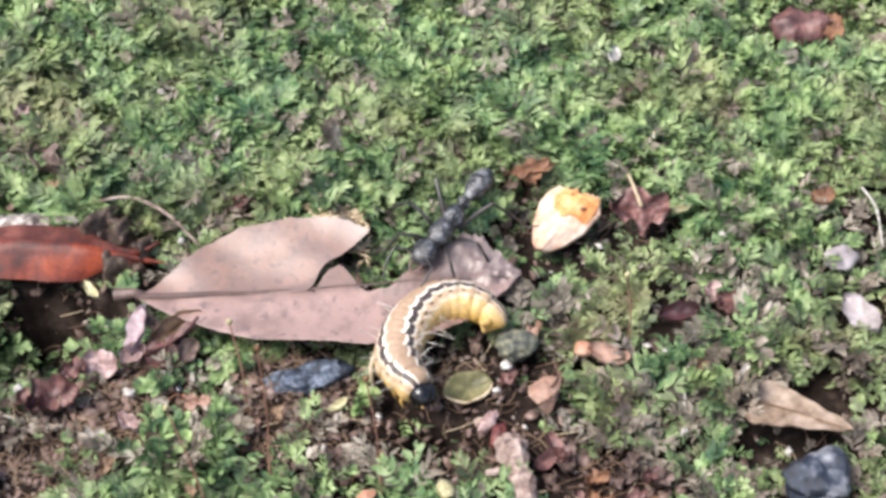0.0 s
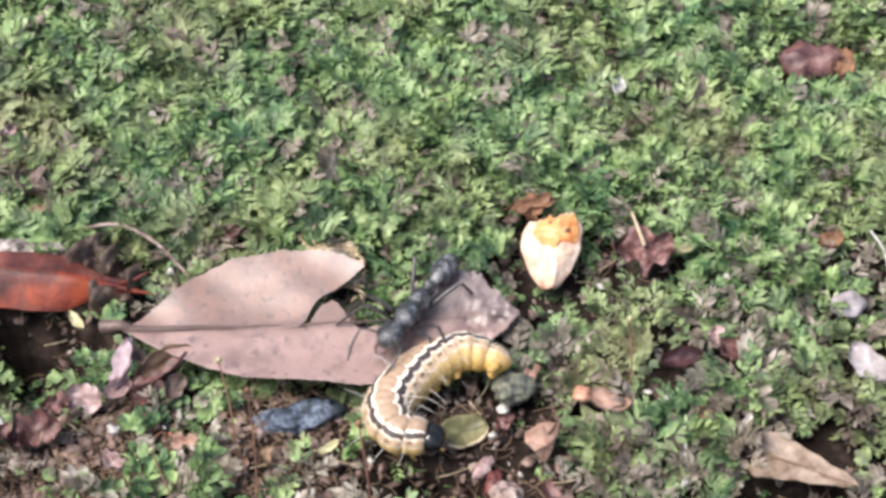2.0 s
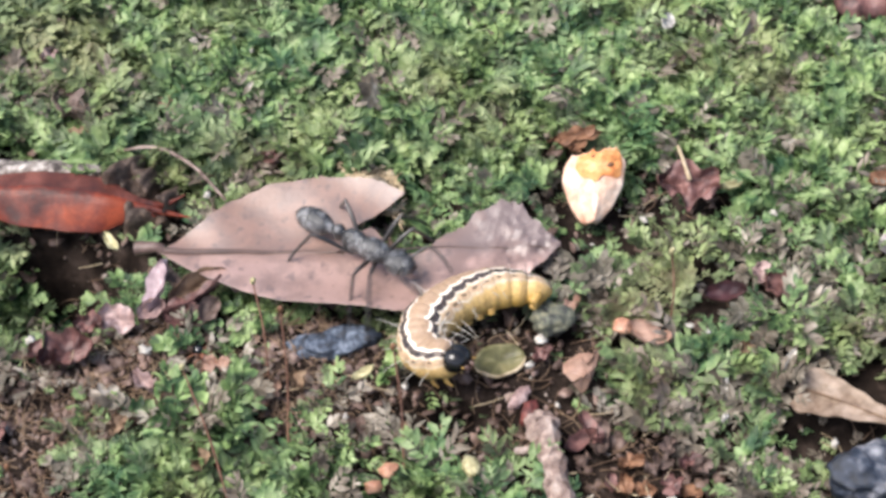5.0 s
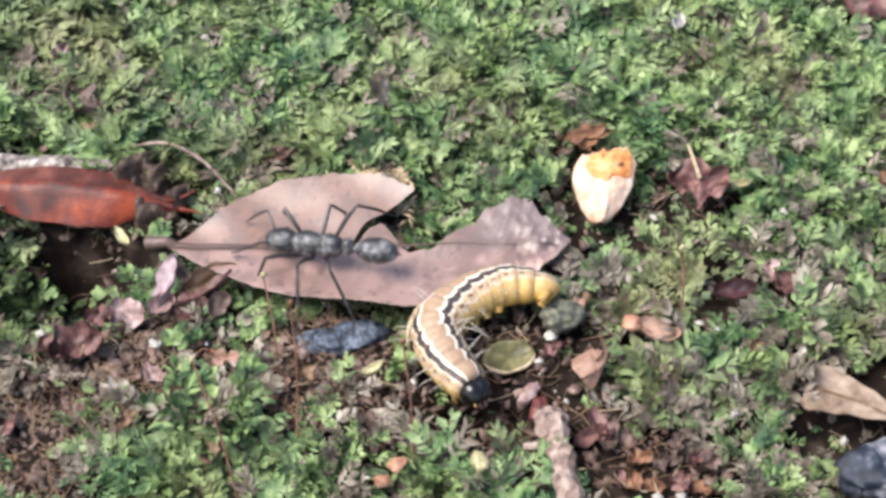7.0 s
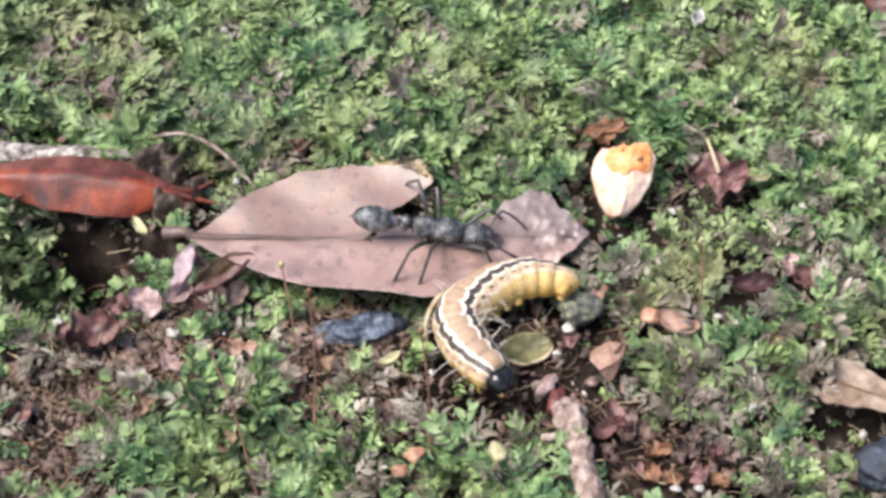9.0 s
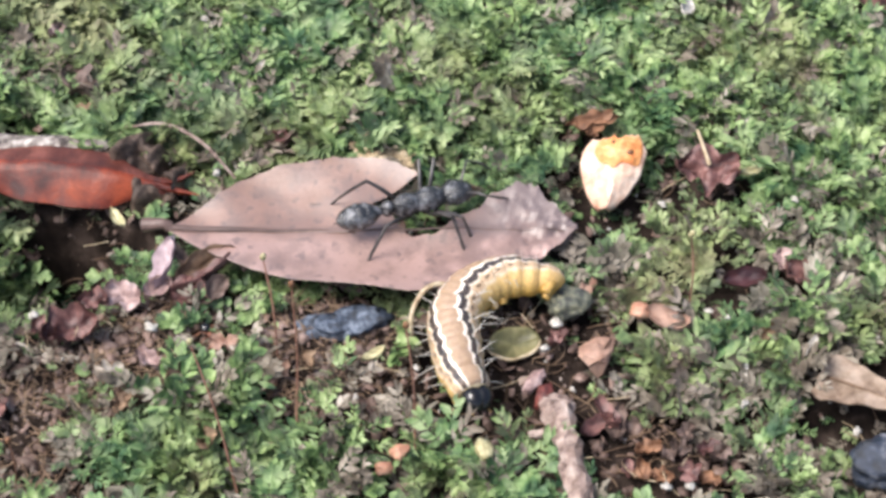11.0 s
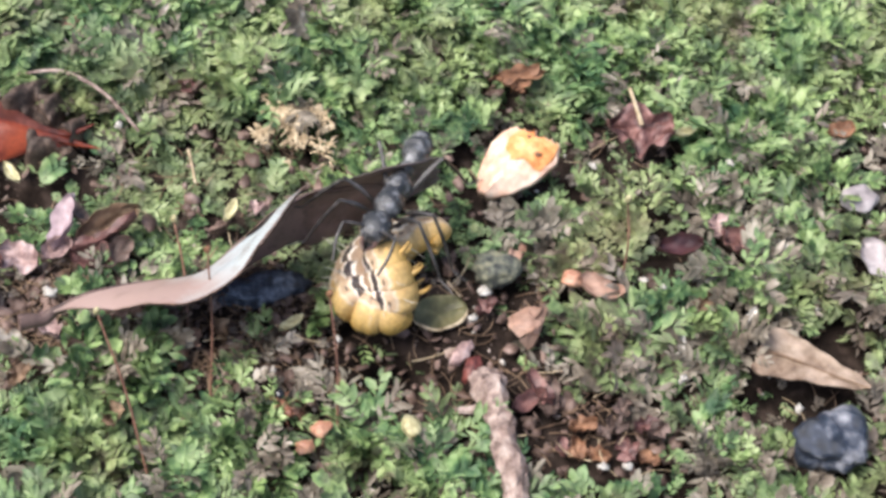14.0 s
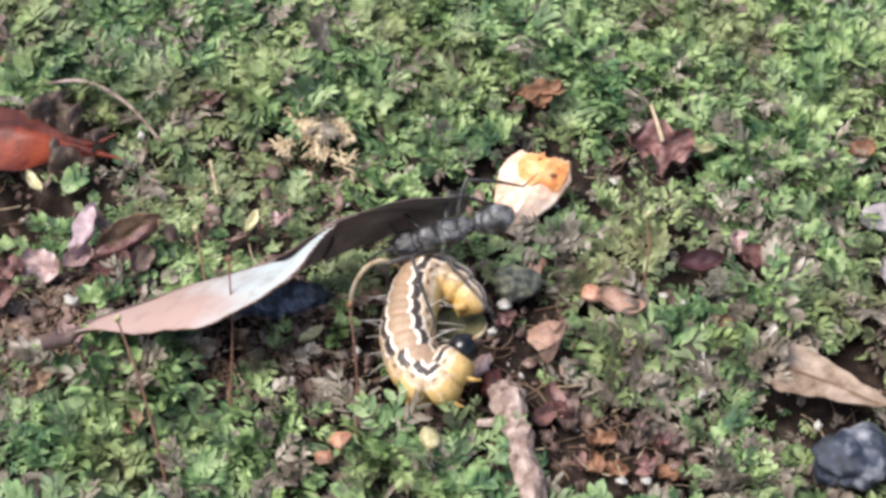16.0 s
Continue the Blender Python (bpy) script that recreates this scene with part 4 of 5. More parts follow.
single("white_grass", tube([(44.4, 8.5, 0.8), (45.1, 5.8, 1.1), (44.9, 1.6, 0.8)], [0.12, 0.14, 0.1], 6, 12), WHITE_GRIT, "thin white curved grass blade on moss", "grass blade", Matrix())
single("dark_pebble", lump(2.6, 2.3, 1.9, 61, 0.5, 4, 1.15), DARK_STONE, "dark blue-grey pebble with pale patch", "pebble", at_ground((34.6, -22.1), 0.9, 0, 0, 0, 2.8))
single("blue_stone", lump(3.2, 1.35, 0.8, 62, 0.6, 4, 1.5), BLUE_STONE, "flat blue-grey rough stone on soil", "stone", at_ground((-6.9, -7.9), -0.2, 0, 0, 10, 3.4))


def stick():
    root = thing("stick", "pinkish-brown broken stick on soil", "stick", Matrix())
    line = [(9.7, -17.0, 1.0), (10.1, -18.6, 1.3), (10.6, -20.6, 1.2), (10.8, -22.6, 1.2), (11.3, -25.0, 1.0), (11.5, -27.6, 0.9), (11.9, -30.8, 0.7)]
    v, f = tube(line, [0.95, 1.15, 0.85, 1.1, 0.82, 0.9, 1.12, 0.85, 0.95, 0.9], 9, 52)
    v = [p + Vector((noise.noise(p * 1.3), noise.noise(p * 1.3 + Vector((9, 0, 0))), noise.noise(p * 1.3 + Vector((0, 9, 0))))) * 0.42 for p in v]
    part("shaft", (v, f), STICK, root, smooth=False)
    part("broken_end", moved(lump(1.2, 1.05, 0.9, 63, 0.8, 3, 1.1), Matrix.Translation(line[0])), STICK, root, "splintered pale end", smooth=False)
    part("side_twig", tube([line[1], (line[1][0] - 1.2, line[1][1] - 0.6, 0.9), (line[1][0] - 2.4, line[1][1] - 0.5, 0.6)], [0.45, 0.36, 0.26], 7), STICK, root, smooth=False)
    for k, u in ((2, 0.7), (3, -0.7), (4, 0.6)):
        part("knot", moved(lump(0.42, 0.38, 0.36, 66 + k, 0.5, 2), Matrix.Translation((line[k][0] + u, line[k][1], line[k][2] + 0.35))), STICK, root, "small bud-like knot")
    return root


stick()
single("red_seed", scrap(2.2, 1.3, 64, -0.3, -0.2, 0.3, 0.4, 0.5), RED_SEED, "dark red seed husk beside stick", "seed", at_ground((9.2, -14.9), 0.3, 10, 0, 65))
single("grey_seed", scrap(2.4, 1.1, 65, -0.3, -0.1, 0.3, 0.4, 0.5), DUSTY_PINK, "greyish pink husk on soil", "husk", at_ground((8.3, -13.5), 0.3, 0, 0, 50))
for k, (xy, turn) in enumerate((((12.9, -18.0), 30), ((14.5, -17.9), 80), ((13.8, -17.0), 120))):
    single("red_scrap", scrap(3.0, 1.3, 70 + k, 0.4, 0.3, 0.4, 0.2, 0.4, 12, 7), DARK_BROWN if k == 1 else MAROON, "curled red-brown plant scrap on soil", "leaf scrap", at_ground(xy, 0.4, 10, 0, turn), "red scraps by the stick")
for k, (xy, r) in enumerate((((-2.2, -20.8), 0.75), ((-3.4, -22.3), 0.7))):
    single("orange_seed", lump(r, r * 0.75, r * 0.6, 75 + k, 0.5, 3), ORANGE_SEED, "round orange-pink seed in moss", "seed", at_ground(xy, 0.7), "orange seeds")
single("yellow_seed", lump(0.7, 0.95, 0.6, 78, 0.25), PALE_SEED, "yellow-orange husk in moss", "husk", at_ground((4.2, -20.5), 0.7, 0, 0, 20))
def straw_tuft():
    rnd = random.Random(80)
    strands = []
    while len(strands) < 560:
        x, y = rnd.uniform(-3.0, 3.0), rnd.uniform(-4.2, 4.2)
        r = math.hypot(x, y / 1.4)
        if r / 3.0 + 0.9 * noise.noise(Vector((x * 0.55, y * 0.55, 6))) > rnd.uniform(0.35, 0.8):
            continue
        d = Vector((rnd.uniform(-1, 1), rnd.uniform(-1, 1), rnd.uniform(-0.1, 0.2))) * rnd.uniform(0.4, 1.2)
        z = 0.25 * max(2.2 - r, 0) * rnd.random() - 0.35
        strands.append(tube([(x, y, z), Vector((x, y, z + 0.25)) + d * 0.5, Vector((x, y, z)) + d], [0.08, 0.13, 0.04], 5, 5))
    return single("straw_tuft", joined(*strands), STRAW, "tuft of pale straw-coloured dead moss", "dry moss", at_ground((-4.2, 7.7), 0.7, 0, 0, 0, 1.6))


straw_tuft()
def olive_scrap():
    root = thing("olive_scrap", "oval olive-green leaf scrap with a pale rim on soil", "leaf scrap", at_ground((6.8, -9.9), -0.2, 10, 0, 14, 2.6))
    n, rows, rim = 40, [], []
    for j in range(8):
        r = j / 7
        rows.append([(r * 2.15 * math.cos(a) * (1 + 0.10 * noise.noise(Vector((math.cos(a), math.sin(a), 3)))), r * 1.4 * math.sin(a) * (1 + 0.16 * noise.noise(Vector((math.cos(a) * 1.6, math.sin(a) * 1.6, 8)))), 0.5 * r * r + 0.18 * noise.noise(Vector((r * 2 * math.cos(a), r * 2 * math.sin(a), 1)))) for a in (2 * math.pi * k / (n - 1) for k in range(n))])
    part("blade", slab(rows[::-1], 0.14), GREEN_SCRAP, root)
    part("rim", tube(rows[-1][20:40:2], [0.05, 0.16, 0.12, 0.16, 0.05], 7, 40), STRAW, root, "pale dry rim")
    return root


olive_scrap()
single("arched_rootlet", tube([(-1.3, -9.4, -1.0), (-1.3, -8.3, 1.3), (-0.3, -7.0, 2.7), (1.2, -6.3, 2.6), (2.7, -6.2, 1.0), (3.4, -6.4, -0.8)], [0.17, 0.20, 0.22, 0.18, 0.15], 8, 30), STRAW, "pale dry rootlet arching out of the soil", "rootlet", Matrix())
single("grey_acorn_seed", lump(1.7, 1.4, 1.1, 92, 0.5, 3, 1.8), speckled("grey_green_seed", (0.05, 0.053, 0.05), (0.13, 0.135, 0.105), (0.27, 0.26, 0.17), 0.3, 0.6, 0.3, 0.2, 0.8), "dull grey-green rounded seed", "seed", at_ground((11.3, -6.5), 0.6))
for k, (xy, r) in enumerate((((-22.1, -8.9), 0.62), ((-31.4, -8.1), 0.5), ((-17.9, 6.7), 0.45), ((22.5, 18.7), 0.45), ((-4.5, 15.8), 0.5), ((10.2, -8.4), 0.7), ((9.2, -11.0), 0.5), ((-5.6, -15.6), 0.35), ((-0.9, -13.0), 0.4), ((17.8, -23.7), 0.45), ((19.7, -23.5), 0.5), ((24.4, -16.5), 0.5), ((32.7, -19.1), 0.5), ((19.6, 3.4), 0.4), ((30.8, 4.0), 0.45), ((11.5, -5.9), 0.4), ((-16.7, 25.3), 0.45), ((-14.9, 23.7), 0.4), ((-20.3, 25.2), 0.45), ((22.5, -7.5), 0.4), ((23.9, -8.3), 0.35))):
    single("white_grit", lump(r * 0.85, r * 0.6, r * 0.5, 100 + k, 0.9, 2), WHITE_GRIT, "tiny white grain of grit", "grit", at_ground(xy, 0.75, 0, 0, 37 * k), "white grit")
single("white_petal", scrap(2.0, 1.3, 120, 0.2, 0.1, 0.2, 0.2, 0.6, 10, 6), WHITE_GRIT, "pale cream petal on moss", "petal", at_ground((23.6, 26.3), 1.3, 25, 0, 75))
for k, (xy, turn) in enumerate((((-25.8, 1.9), -55), ((-4.3, -11.6), 35), ((27.5, 7.3), 15), ((24.9, -13.4), 85), ((-9.0, -0.7), 70))):
    single("pale_bract", scrap(2.2, 0.4 if k == 3 else 0.8, 124 + k, 0.3, 0.15, 0.15, 0.16, 0.6, 10, 5), WHITE_GRIT if k == 3 else PALE_SEED, "small pale yellow bract on ground", "bract", at_ground(xy, 0.7 if k < 4 else -0.5, 0, 0, turn), "pale bracts")
for k, (xy, s) in enumerate((((-16.2, -10.2), 1.2), ((-23.8, -16.2), 1.0), ((-17.1, -19.3), 1.3), ((-30.5, -9.1), 1.2), ((12.9, -5.1), 1.0), ((-1.1, -17.3), 1.0), ((-22.0, -11.9), 1.2), ((-26.9, -6.5), 1.3), ((-11.9, -13.5), 1.4), ((-9.5, -12.1), 1.0), ((-6.8, -0.9), 0.8), ((10.4, -9.7), 1.0), ((16.2, -22.0), 1.0), ((19.3, -19.9), 0.9), ((21.4, -19.9), 1.0), ((-33.6, -16.5), 1.4), ((-30.9, 17.1), 2.0), ((-29.9, 14.1), 1.0), ((-33.6, 23.9), 1.0), ((-12.6, 11.3), 1.0), ((-22.2, 17.8), 1.0), ((27.2, -9.6), 0.9), ((29.0, -2.2), 1.1), ((30.3, -4.0), 1.6), ((16.8, -19.9), 1.1), ((19.9, -18.6), 0.9), ((19.9, -21.9), 1.1), ((17.7, -22.4), 1.0), ((22.2, -20.4), 0.9), ((15.1, -21.7), 0.8), ((21.3, -22.7), 0.9), ((18.5, -20.4), 0.8))):
    single("debris_scrap", scrap(1.9 * s, 1.2 * s, 140 + k, 0.35, 0.2, 0.75, 0.14, 0.4, 14, 9, 0.45), (CHIP, FIBRE, DUSTY_PINK, MAROON)[k % 4] if k < 12 and k != 2 or k == 15 or 16 < k < 24 else FIBRE if k == 2 else (ORANGE_BROWN, DARK_BROWN, MAROON)[k % 3], "crumpled brown or pink crumb of dead leaf", "leaf scrap", at_ground(xy, 0.35, 8 * (k % 3), 0, 53 * k), "crumbs of dead leaf")


def spore_stalk(foot, top, rise, k):
    root = thing("spore_stalk", "thin red-brown moss spore stalk", "moss stalk", Matrix(), "moss spore stalks")
    a, b = Vector((*foot, -0.3)), Vector((*top, rise))
    part("stalk", tube([a, a * 0.5 + b * 0.5 + Vector((0.25, 0, 0.4)), b], [0.10, 0.085, 0.07], 6, 10), STALK, root)
    part("capsule", moved(lump(0.26, 0.26, 0.55, k, 0.1, 2), Matrix.Translation(b) @ mm_pose(0, 0, 0.3, 15, 10, 0)), PALE_SEED if k % 2 else ORANGE_BROWN, root, "small spore capsule")


for k, (foot, top, rise) in enumerate((((-10.1, -18.3), (-10.3, -11.4), 9.0), ((-14.3, -23.8), (-17.8, -15.3), 7.0), ((-30.8, -23.9), (-30.6, -22.7), 5.0), ((20.9, -7.4), (21.0, -3.3), 5.0), ((-1.0, -20.4), (-1.7, -13.0), 6.0), ((-11.8, -12.4), (-12.9, -6.5), 6.0))):
    spore_stalk(foot, top, rise, k)

# ---- moss: many small leafy shoots ----
def frond(rnd, pairs, length, broad):
    """A feathery frond along +x: close pairs of blunt leaflets, each folded along its middle, shorter towards the tip."""
    pts, tris = [], []
    sag, bow = rnd.uniform(-0.22, 0.28), rnd.uniform(-0.3, 0.3)
    for k in range(pairs * 2 + 1):
        u = (k // 2 + 0.5) / pairs
        s = (-1, 1)[k % 2] if k < pairs * 2 else 0
        if rnd.random() < 0.08:
            continue
        base = Vector((min(u, 1.0) * length, bow * u * u * length * 0.5, sag * u * u * length))
        a = s * radians(rnd.uniform(34, 72)) * (1.0 - 0.35 * u)
        long = (0.42 + 0.62 * math.sin(math.pi * (0.14 + 0.76 * min(u, 1.0)))) * rnd.uniform(0.65, 1.25)
        wide = long * broad * rnd.uniform(0.75, 1.25)
        d = Vector((math.cos(a), math.sin(a), rnd.uniform(-0.35, 0.40))).normalized()
        e = Vector((-math.sin(a), math.cos(a), rnd.uniform(-0.35, 0.35))).normalized()
        fold = Vector((0, 0, -rnd.uniform(0.15, 0.55) * wide))
        tip = base + d * long + Vector((0, 0, rnd.uniform(-0.22, 0.05)))
        n = len(pts)
        pts += [base, base + d * long * 0.40 + e * wide, base + d * long * 0.5 + fold, base + d * long * 0.40 - e * wide, base + d * long * 0.80 + e * wide * 0.62, base + d * long * 0.80 - e * wide * 0.62, tip]
        tris += [(n, n + 2, n + 1), (n, n + 3, n + 2), (n + 1, n + 2, n + 4), (n + 3, n + 5, n + 2), (n + 2, n + 6, n + 4), (n + 2, n + 5, n + 6)]
    return np.array([tuple(p) for p in pts]), np.array(tris)


def tri_mesh(name, verts, tris, material):
    me = bpy.data.meshes.new(name)
    me.vertices.add(len(verts))
    me.vertices.foreach_set("co", np.asarray(verts, np.float32).ravel() * MM)
    me.loops.add(3 * len(tris))
    me.loops.foreach_set("vertex_index", np.asarray(tris, np.int32).ravel())
    me.polygons.add(len(tris))
    me.polygons.foreach_set("loop_start", np.arange(0, 3 * len(tris), 3, dtype=np.int32))
    me.materials.append(material)
    me.update(calc_edges=True)
    return new(name, me)


def pressed(x, y):
    """How far something lying there holds the moss down, 0 to 1."""
    worst = 0.0
    for cx, cy, wide in RESTING:
        if abs(x - cx) < wide + 1.2 and abs(y - cy) < wide + 1.2:
            worst = max(worst, 1.0 + (wide - math.hypot(x - cx, (y - cy) * 1.15)) / 1.0)
    return min(worst, 1.0)


def near_leaf(x, y, reach):
    return any(under_leaf(x + dx, y + dy) for dx in (-reach, 0, reach) for dy in (-reach, 0, reach))


def moss():
    """Tufts of fronds that spread from one root, each tuft at its own height, with dark gaps between them."""
    rnd = random.Random(11)
    kinds = [frond(rnd, rnd.choice((4, 5, 5, 6, 7)), rnd.uniform(1.4, 2.5), rnd.choice((0.16, 0.21, 0.26, 0.32))) for _ in range(36)]
    green, brown = ([], [], [0]), ([], [], [0])

    def grow(p, t, m, at, dead):
        verts, tris, n = brown if dead else green
        verts.append(p @ m.T + at)
        tris.append(t + n[0])
        n[0] += len(p)

    x0, x1, y0, y1, step = -62.0, 66.0, -44.0, 72.0, 2.35
    for iy in range(int((y1 - y0) / step)):
        for ix in range(int((x1 - x0) / step)):
            cx, cy = x0 + (ix + rnd.random() * 1.3 - 0.15) * step, y0 + (iy + rnd.random() * 1.3 - 0.15) * step
            outside = not -46 < cx < 56 or not -32 < cy < 52
            b = bare(cx, cy)
            hollow = in_hollow(cx, cy)
            lush = min(max((cy - 4) / 14.0, 0.0), 1.0)
            thin = noise.noise(Vector((cx * 0.16, cy * 0.16, 21)))
            if rnd.random() < (0.76 if cx < 2 else 0.92) * b + (0.45 - 0.35 * lush) * max(0.0, -thin) + 0.26 * (1 - lush) * (cx > 9) + 0.35 * (hollow and cx > -20):
                continue
            top = 0.65 * lush + (1.1 - 0.35 * lush) * rnd.random() + (1.9 - 0.5 * lush) * noise.noise(Vector((cx * 0.22, cy * 0.22, 1))) + 0.25
            scale = (1.32 + 0.10 * lush - 0.42 * b) * rnd.uniform(0.72, 1.25) * (1 + 0.3 * noise.noise(Vector((cx * 0.1, cy * 0.1, 9))))
            wither = 0.05 + 0.6 * b * (0.4 if hollow else 1) + 0.75 * max(0.0, noise.noise(Vector((cx * 0.15, cy * 0.15, 14))) - 0.06 - min(max(cy - 8, 0) * 0.008, 0.12) + 0.26 * (cx > 9 and cy < 12) + 0.12 * (cy < -6))
            count = rnd.randint(5, 7) if outside else rnd.randint(10, 13) + round(7 * lush)
            lean = (rnd.uniform(-0.25, 0.25), rnd.uniform(-0.25, 0.25))
            turn0 = rnd.uniform(0, 6.283)
            for k in range(count):
                a = turn0 + 2.39996 * k + rnd.uniform(-0.4, 0.4)
                out = 0.62 * math.sqrt((k + 0.3) / count) * step
                x, y = cx + out * math.cos(a) + lean[0], cy + out * math.sin(a) + lean[1]
                size = scale * rnd.uniform(0.62, 1.15)
                z = soil_z(x, y) + 0.35 + (0.95 + top) * (1 - 0.55 * b) * (1 - 0.55 * (out / step) ** 2) + rnd.uniform(-0.3, 0.4)
                held, below = pressed(x, y), under_leaf(x, y)
                flat = 1.0
                if below or held > 0:
                    if rnd.random() < (0.15 if held == 0 else 0.8 * held):
                        continue
                    z, size = min(z, soil_z(x, y) + (0.3 if below else 0.1 + 0.9 * (1 - held))), size * 0.6
                    flat = 0.25 if below else 0.4
                elif near_leaf(x, y, 1.6):
                    size, flat = size * 0.75, 0.45
                    z = min(z, 0.35)
                p, t = kinds[rnd.randrange(36)]
                steep = radians(-58 + 20 * lush + (62 - 16 * lush) * out / (0.62 * step) + rnd.uniform(-16, 16)) * flat
                m = np.array((Euler((0, 0, a)).to_matrix() @ Euler((radians(rnd.uniform(-35, 35)) * flat, steep, 0)).to_matrix())) * size
                grow(p, t, m, (x, y, z), rnd.random() < wither * (0.35 if below else 1.0))
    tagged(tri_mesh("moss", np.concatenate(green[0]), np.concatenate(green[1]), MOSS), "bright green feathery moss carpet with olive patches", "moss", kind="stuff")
    tagged(tri_mesh("dead_moss", np.concatenate(brown[0]), np.concatenate(brown[1]), DEAD_MOSS), "brown and olive dying moss shoots among the green", "moss", kind="stuff")


moss()


def crumbs():
    rnd = random.Random(5)
    kinds = [lump(1, 0.8, 0.6, s, 0.9, 1) for s in range(8)]
    kinds = [(np.array(v), np.array(f)) for v, f in kinds]
    verts, tris, n = [], [], 0
    for _ in range(30000):
        x, y = rnd.uniform(-46, 52), rnd.uniform(-34, 40)
        if rnd.random() > bare(x, y) * (1.0 if x < 2 else 0.16) + 0.25 * (in_hollow(x, y) and x < -20):
            continue
        p, t = rnd.choice(kinds)
        size = 0.10 + 0.36 * rnd.random() ** 3
        m = np.array(Euler((rnd.uniform(0, 6), rnd.uniform(0, 6), rnd.uniform(0, 6))).to_matrix()) * size
        verts.append(p @ m.T + (x, y, soil_z(x, y) + 0.2 * size))
        tris.append(t + n)
        n += len(p)
    ob = tri_mesh("soil_crumbs", np.concatenate(verts), np.concatenate(tris), CRUMB)
    return tagged(ob, "loose reddish-brown crumbs of soil and debris", "soil crumbs", kind="stuff")


crumbs()


def litter(name, count, seed, material, label, category, long, thin, only_bare):
    """Dead fibres and bits of stem strewn over moss and soil."""
    rnd = random.Random(seed)
    verts, tris, n = [], [], 0
    while count:
        x, y = rnd.uniform(-50, 56), rnd.uniform(-38, 48)
        if only_bare and rnd.random() > (bare(x, y) + 0.10) * (1.0 if x < 2 else 0.4):
            continue
        count -= 1
        a, size = rnd.uniform(0, 6.283), long * rnd.uniform(0.5, 1.4)
        z = soil_z(x, y) + (0.4 if only_bare else rnd.uniform(0.9, 1.9))
        d = Vector((math.cos(a), math.sin(a), rnd.uniform(-0.2, 0.35)))
        e = Vector((-math.sin(a), math.cos(a), 0)) * rnd.uniform(-0.8, 0.8)
        pts = [Vector((x, y, z)) + d * size * (u - 0.5) + e * size * (u - 0.5) ** 2 for u in (0, 0.33, 0.66, 1)]
        v, f = tube(pts, [thin, thin * 0.6], 4, 5)
        for q in f:
            for k in range(1, len(q) - 1):
                tris.append((q[0] + n, q[k] + n, q[k + 1] + n))
        verts += [tuple(p) for p in v]
        n += len(v)
    ob = tri_mesh(name, verts, tris, material)
    return tagged(ob, label, category, kind="stuff")


def moss_glints():
    """Tiny pale grains added on the tips of the moss in place of its wet highlights."""
    rnd = random.Random(61)
    kinds = [(np.array(v), np.array(f)) for v, f in (lump(1, 0.7, 0.5, s, 0.9, 1) for s in range(5))]
    verts, tris, n = [], [], 0
    for _ in range(220):
        x, y = rnd.uniform(-48, 54), rnd.uniform(-34, 46)
        if under_leaf(x, y):
            continue
        p, t = rnd.choice(kinds)
        size = rnd.uniform(0.12, 0.30)
        m = np.array(Euler((rnd.uniform(0, 6), rnd.uniform(0, 6), rnd.uniform(0, 6))).to_matrix()) * size
        verts.append(p @ m.T + (x, y, soil_z(x, y) + 0.4 + 1.6 * (1 - bare(x, y))))
        tris.append(t + n)
        n += len(p)
    ob = tri_mesh("glint_grains", np.concatenate(verts), np.concatenate(tris), WHITE_GRIT)
    return tagged(ob, "tiny white grains standing in for wet glints on the moss tips", "grit", kind="stuff")


moss_glints()


def flakes():
    """Small flat flakes of rotted leaf on the bare ground and here and there in the moss."""
    rnd = random.Random(33)
    verts, tris, n = [], [], 0
    left = 2600
    while left:
        x, y = rnd.uniform(-50, 56), rnd.uniform(-38, 48)
        b = bare(x, y)
        if rnd.random() > b * (1.0 if x < 2 else 0.5) + 0.10:
            continue
        left -= 1
        size = 0.25 + 0.6 * rnd.random() ** 2
        z = soil_z(x, y) + 0.25 + (1 - b) * rnd.uniform(0.6, 1.7)
        m = Euler((rnd.uniform(-0.7, 0.7), rnd.uniform(-0.7, 0.7), rnd.uniform(0, 6.283))).to_matrix()
        rim = [m @ Vector((math.cos(k) * size * rnd.uniform(0.7, 1.5), math.sin(k) * size * rnd.uniform(0.4, 1.0), rnd.uniform(-0.15, 0.15) * size)) for k in (0, 1.05, 2.1, 3.14, 4.2, 5.2)]
        for side in (0.0, -0.08):
            verts.append((x, y, z + 0.12 * size + side))
            verts += [(x + p.x, y + p.y, z + p.z + side) for p in rim]
        for k in range(6):
            k2 = (k + 1) % 6
            tris += [(n, n + 1 + k, n + 1 + k2), (n + 7, n + 8 + k2, n + 8 + k), (n + 1 + k, n + 8 + k, n + 8 + k2), (n + 1 + k, n + 8 + k2, n + 1 + k2)]
        n += 14
    ob = tri_mesh("leaf_flakes", verts, tris, FLAKE)
    return tagged(ob, "small pinkish-brown flakes of rotted leaf litter", "leaf litter", kind="stuff")


flakes()
litter("dead_fibres", 2600, 21, FIBRE, "brown dead fibres and rootlets lying on bare soil", "plant fibres", 2.2, 0.06, True)
litter("dry_stems", 260, 22, STRAW, "short straw-coloured dry stems caught in the moss", "dry stems", 2.4, 0.06, False)


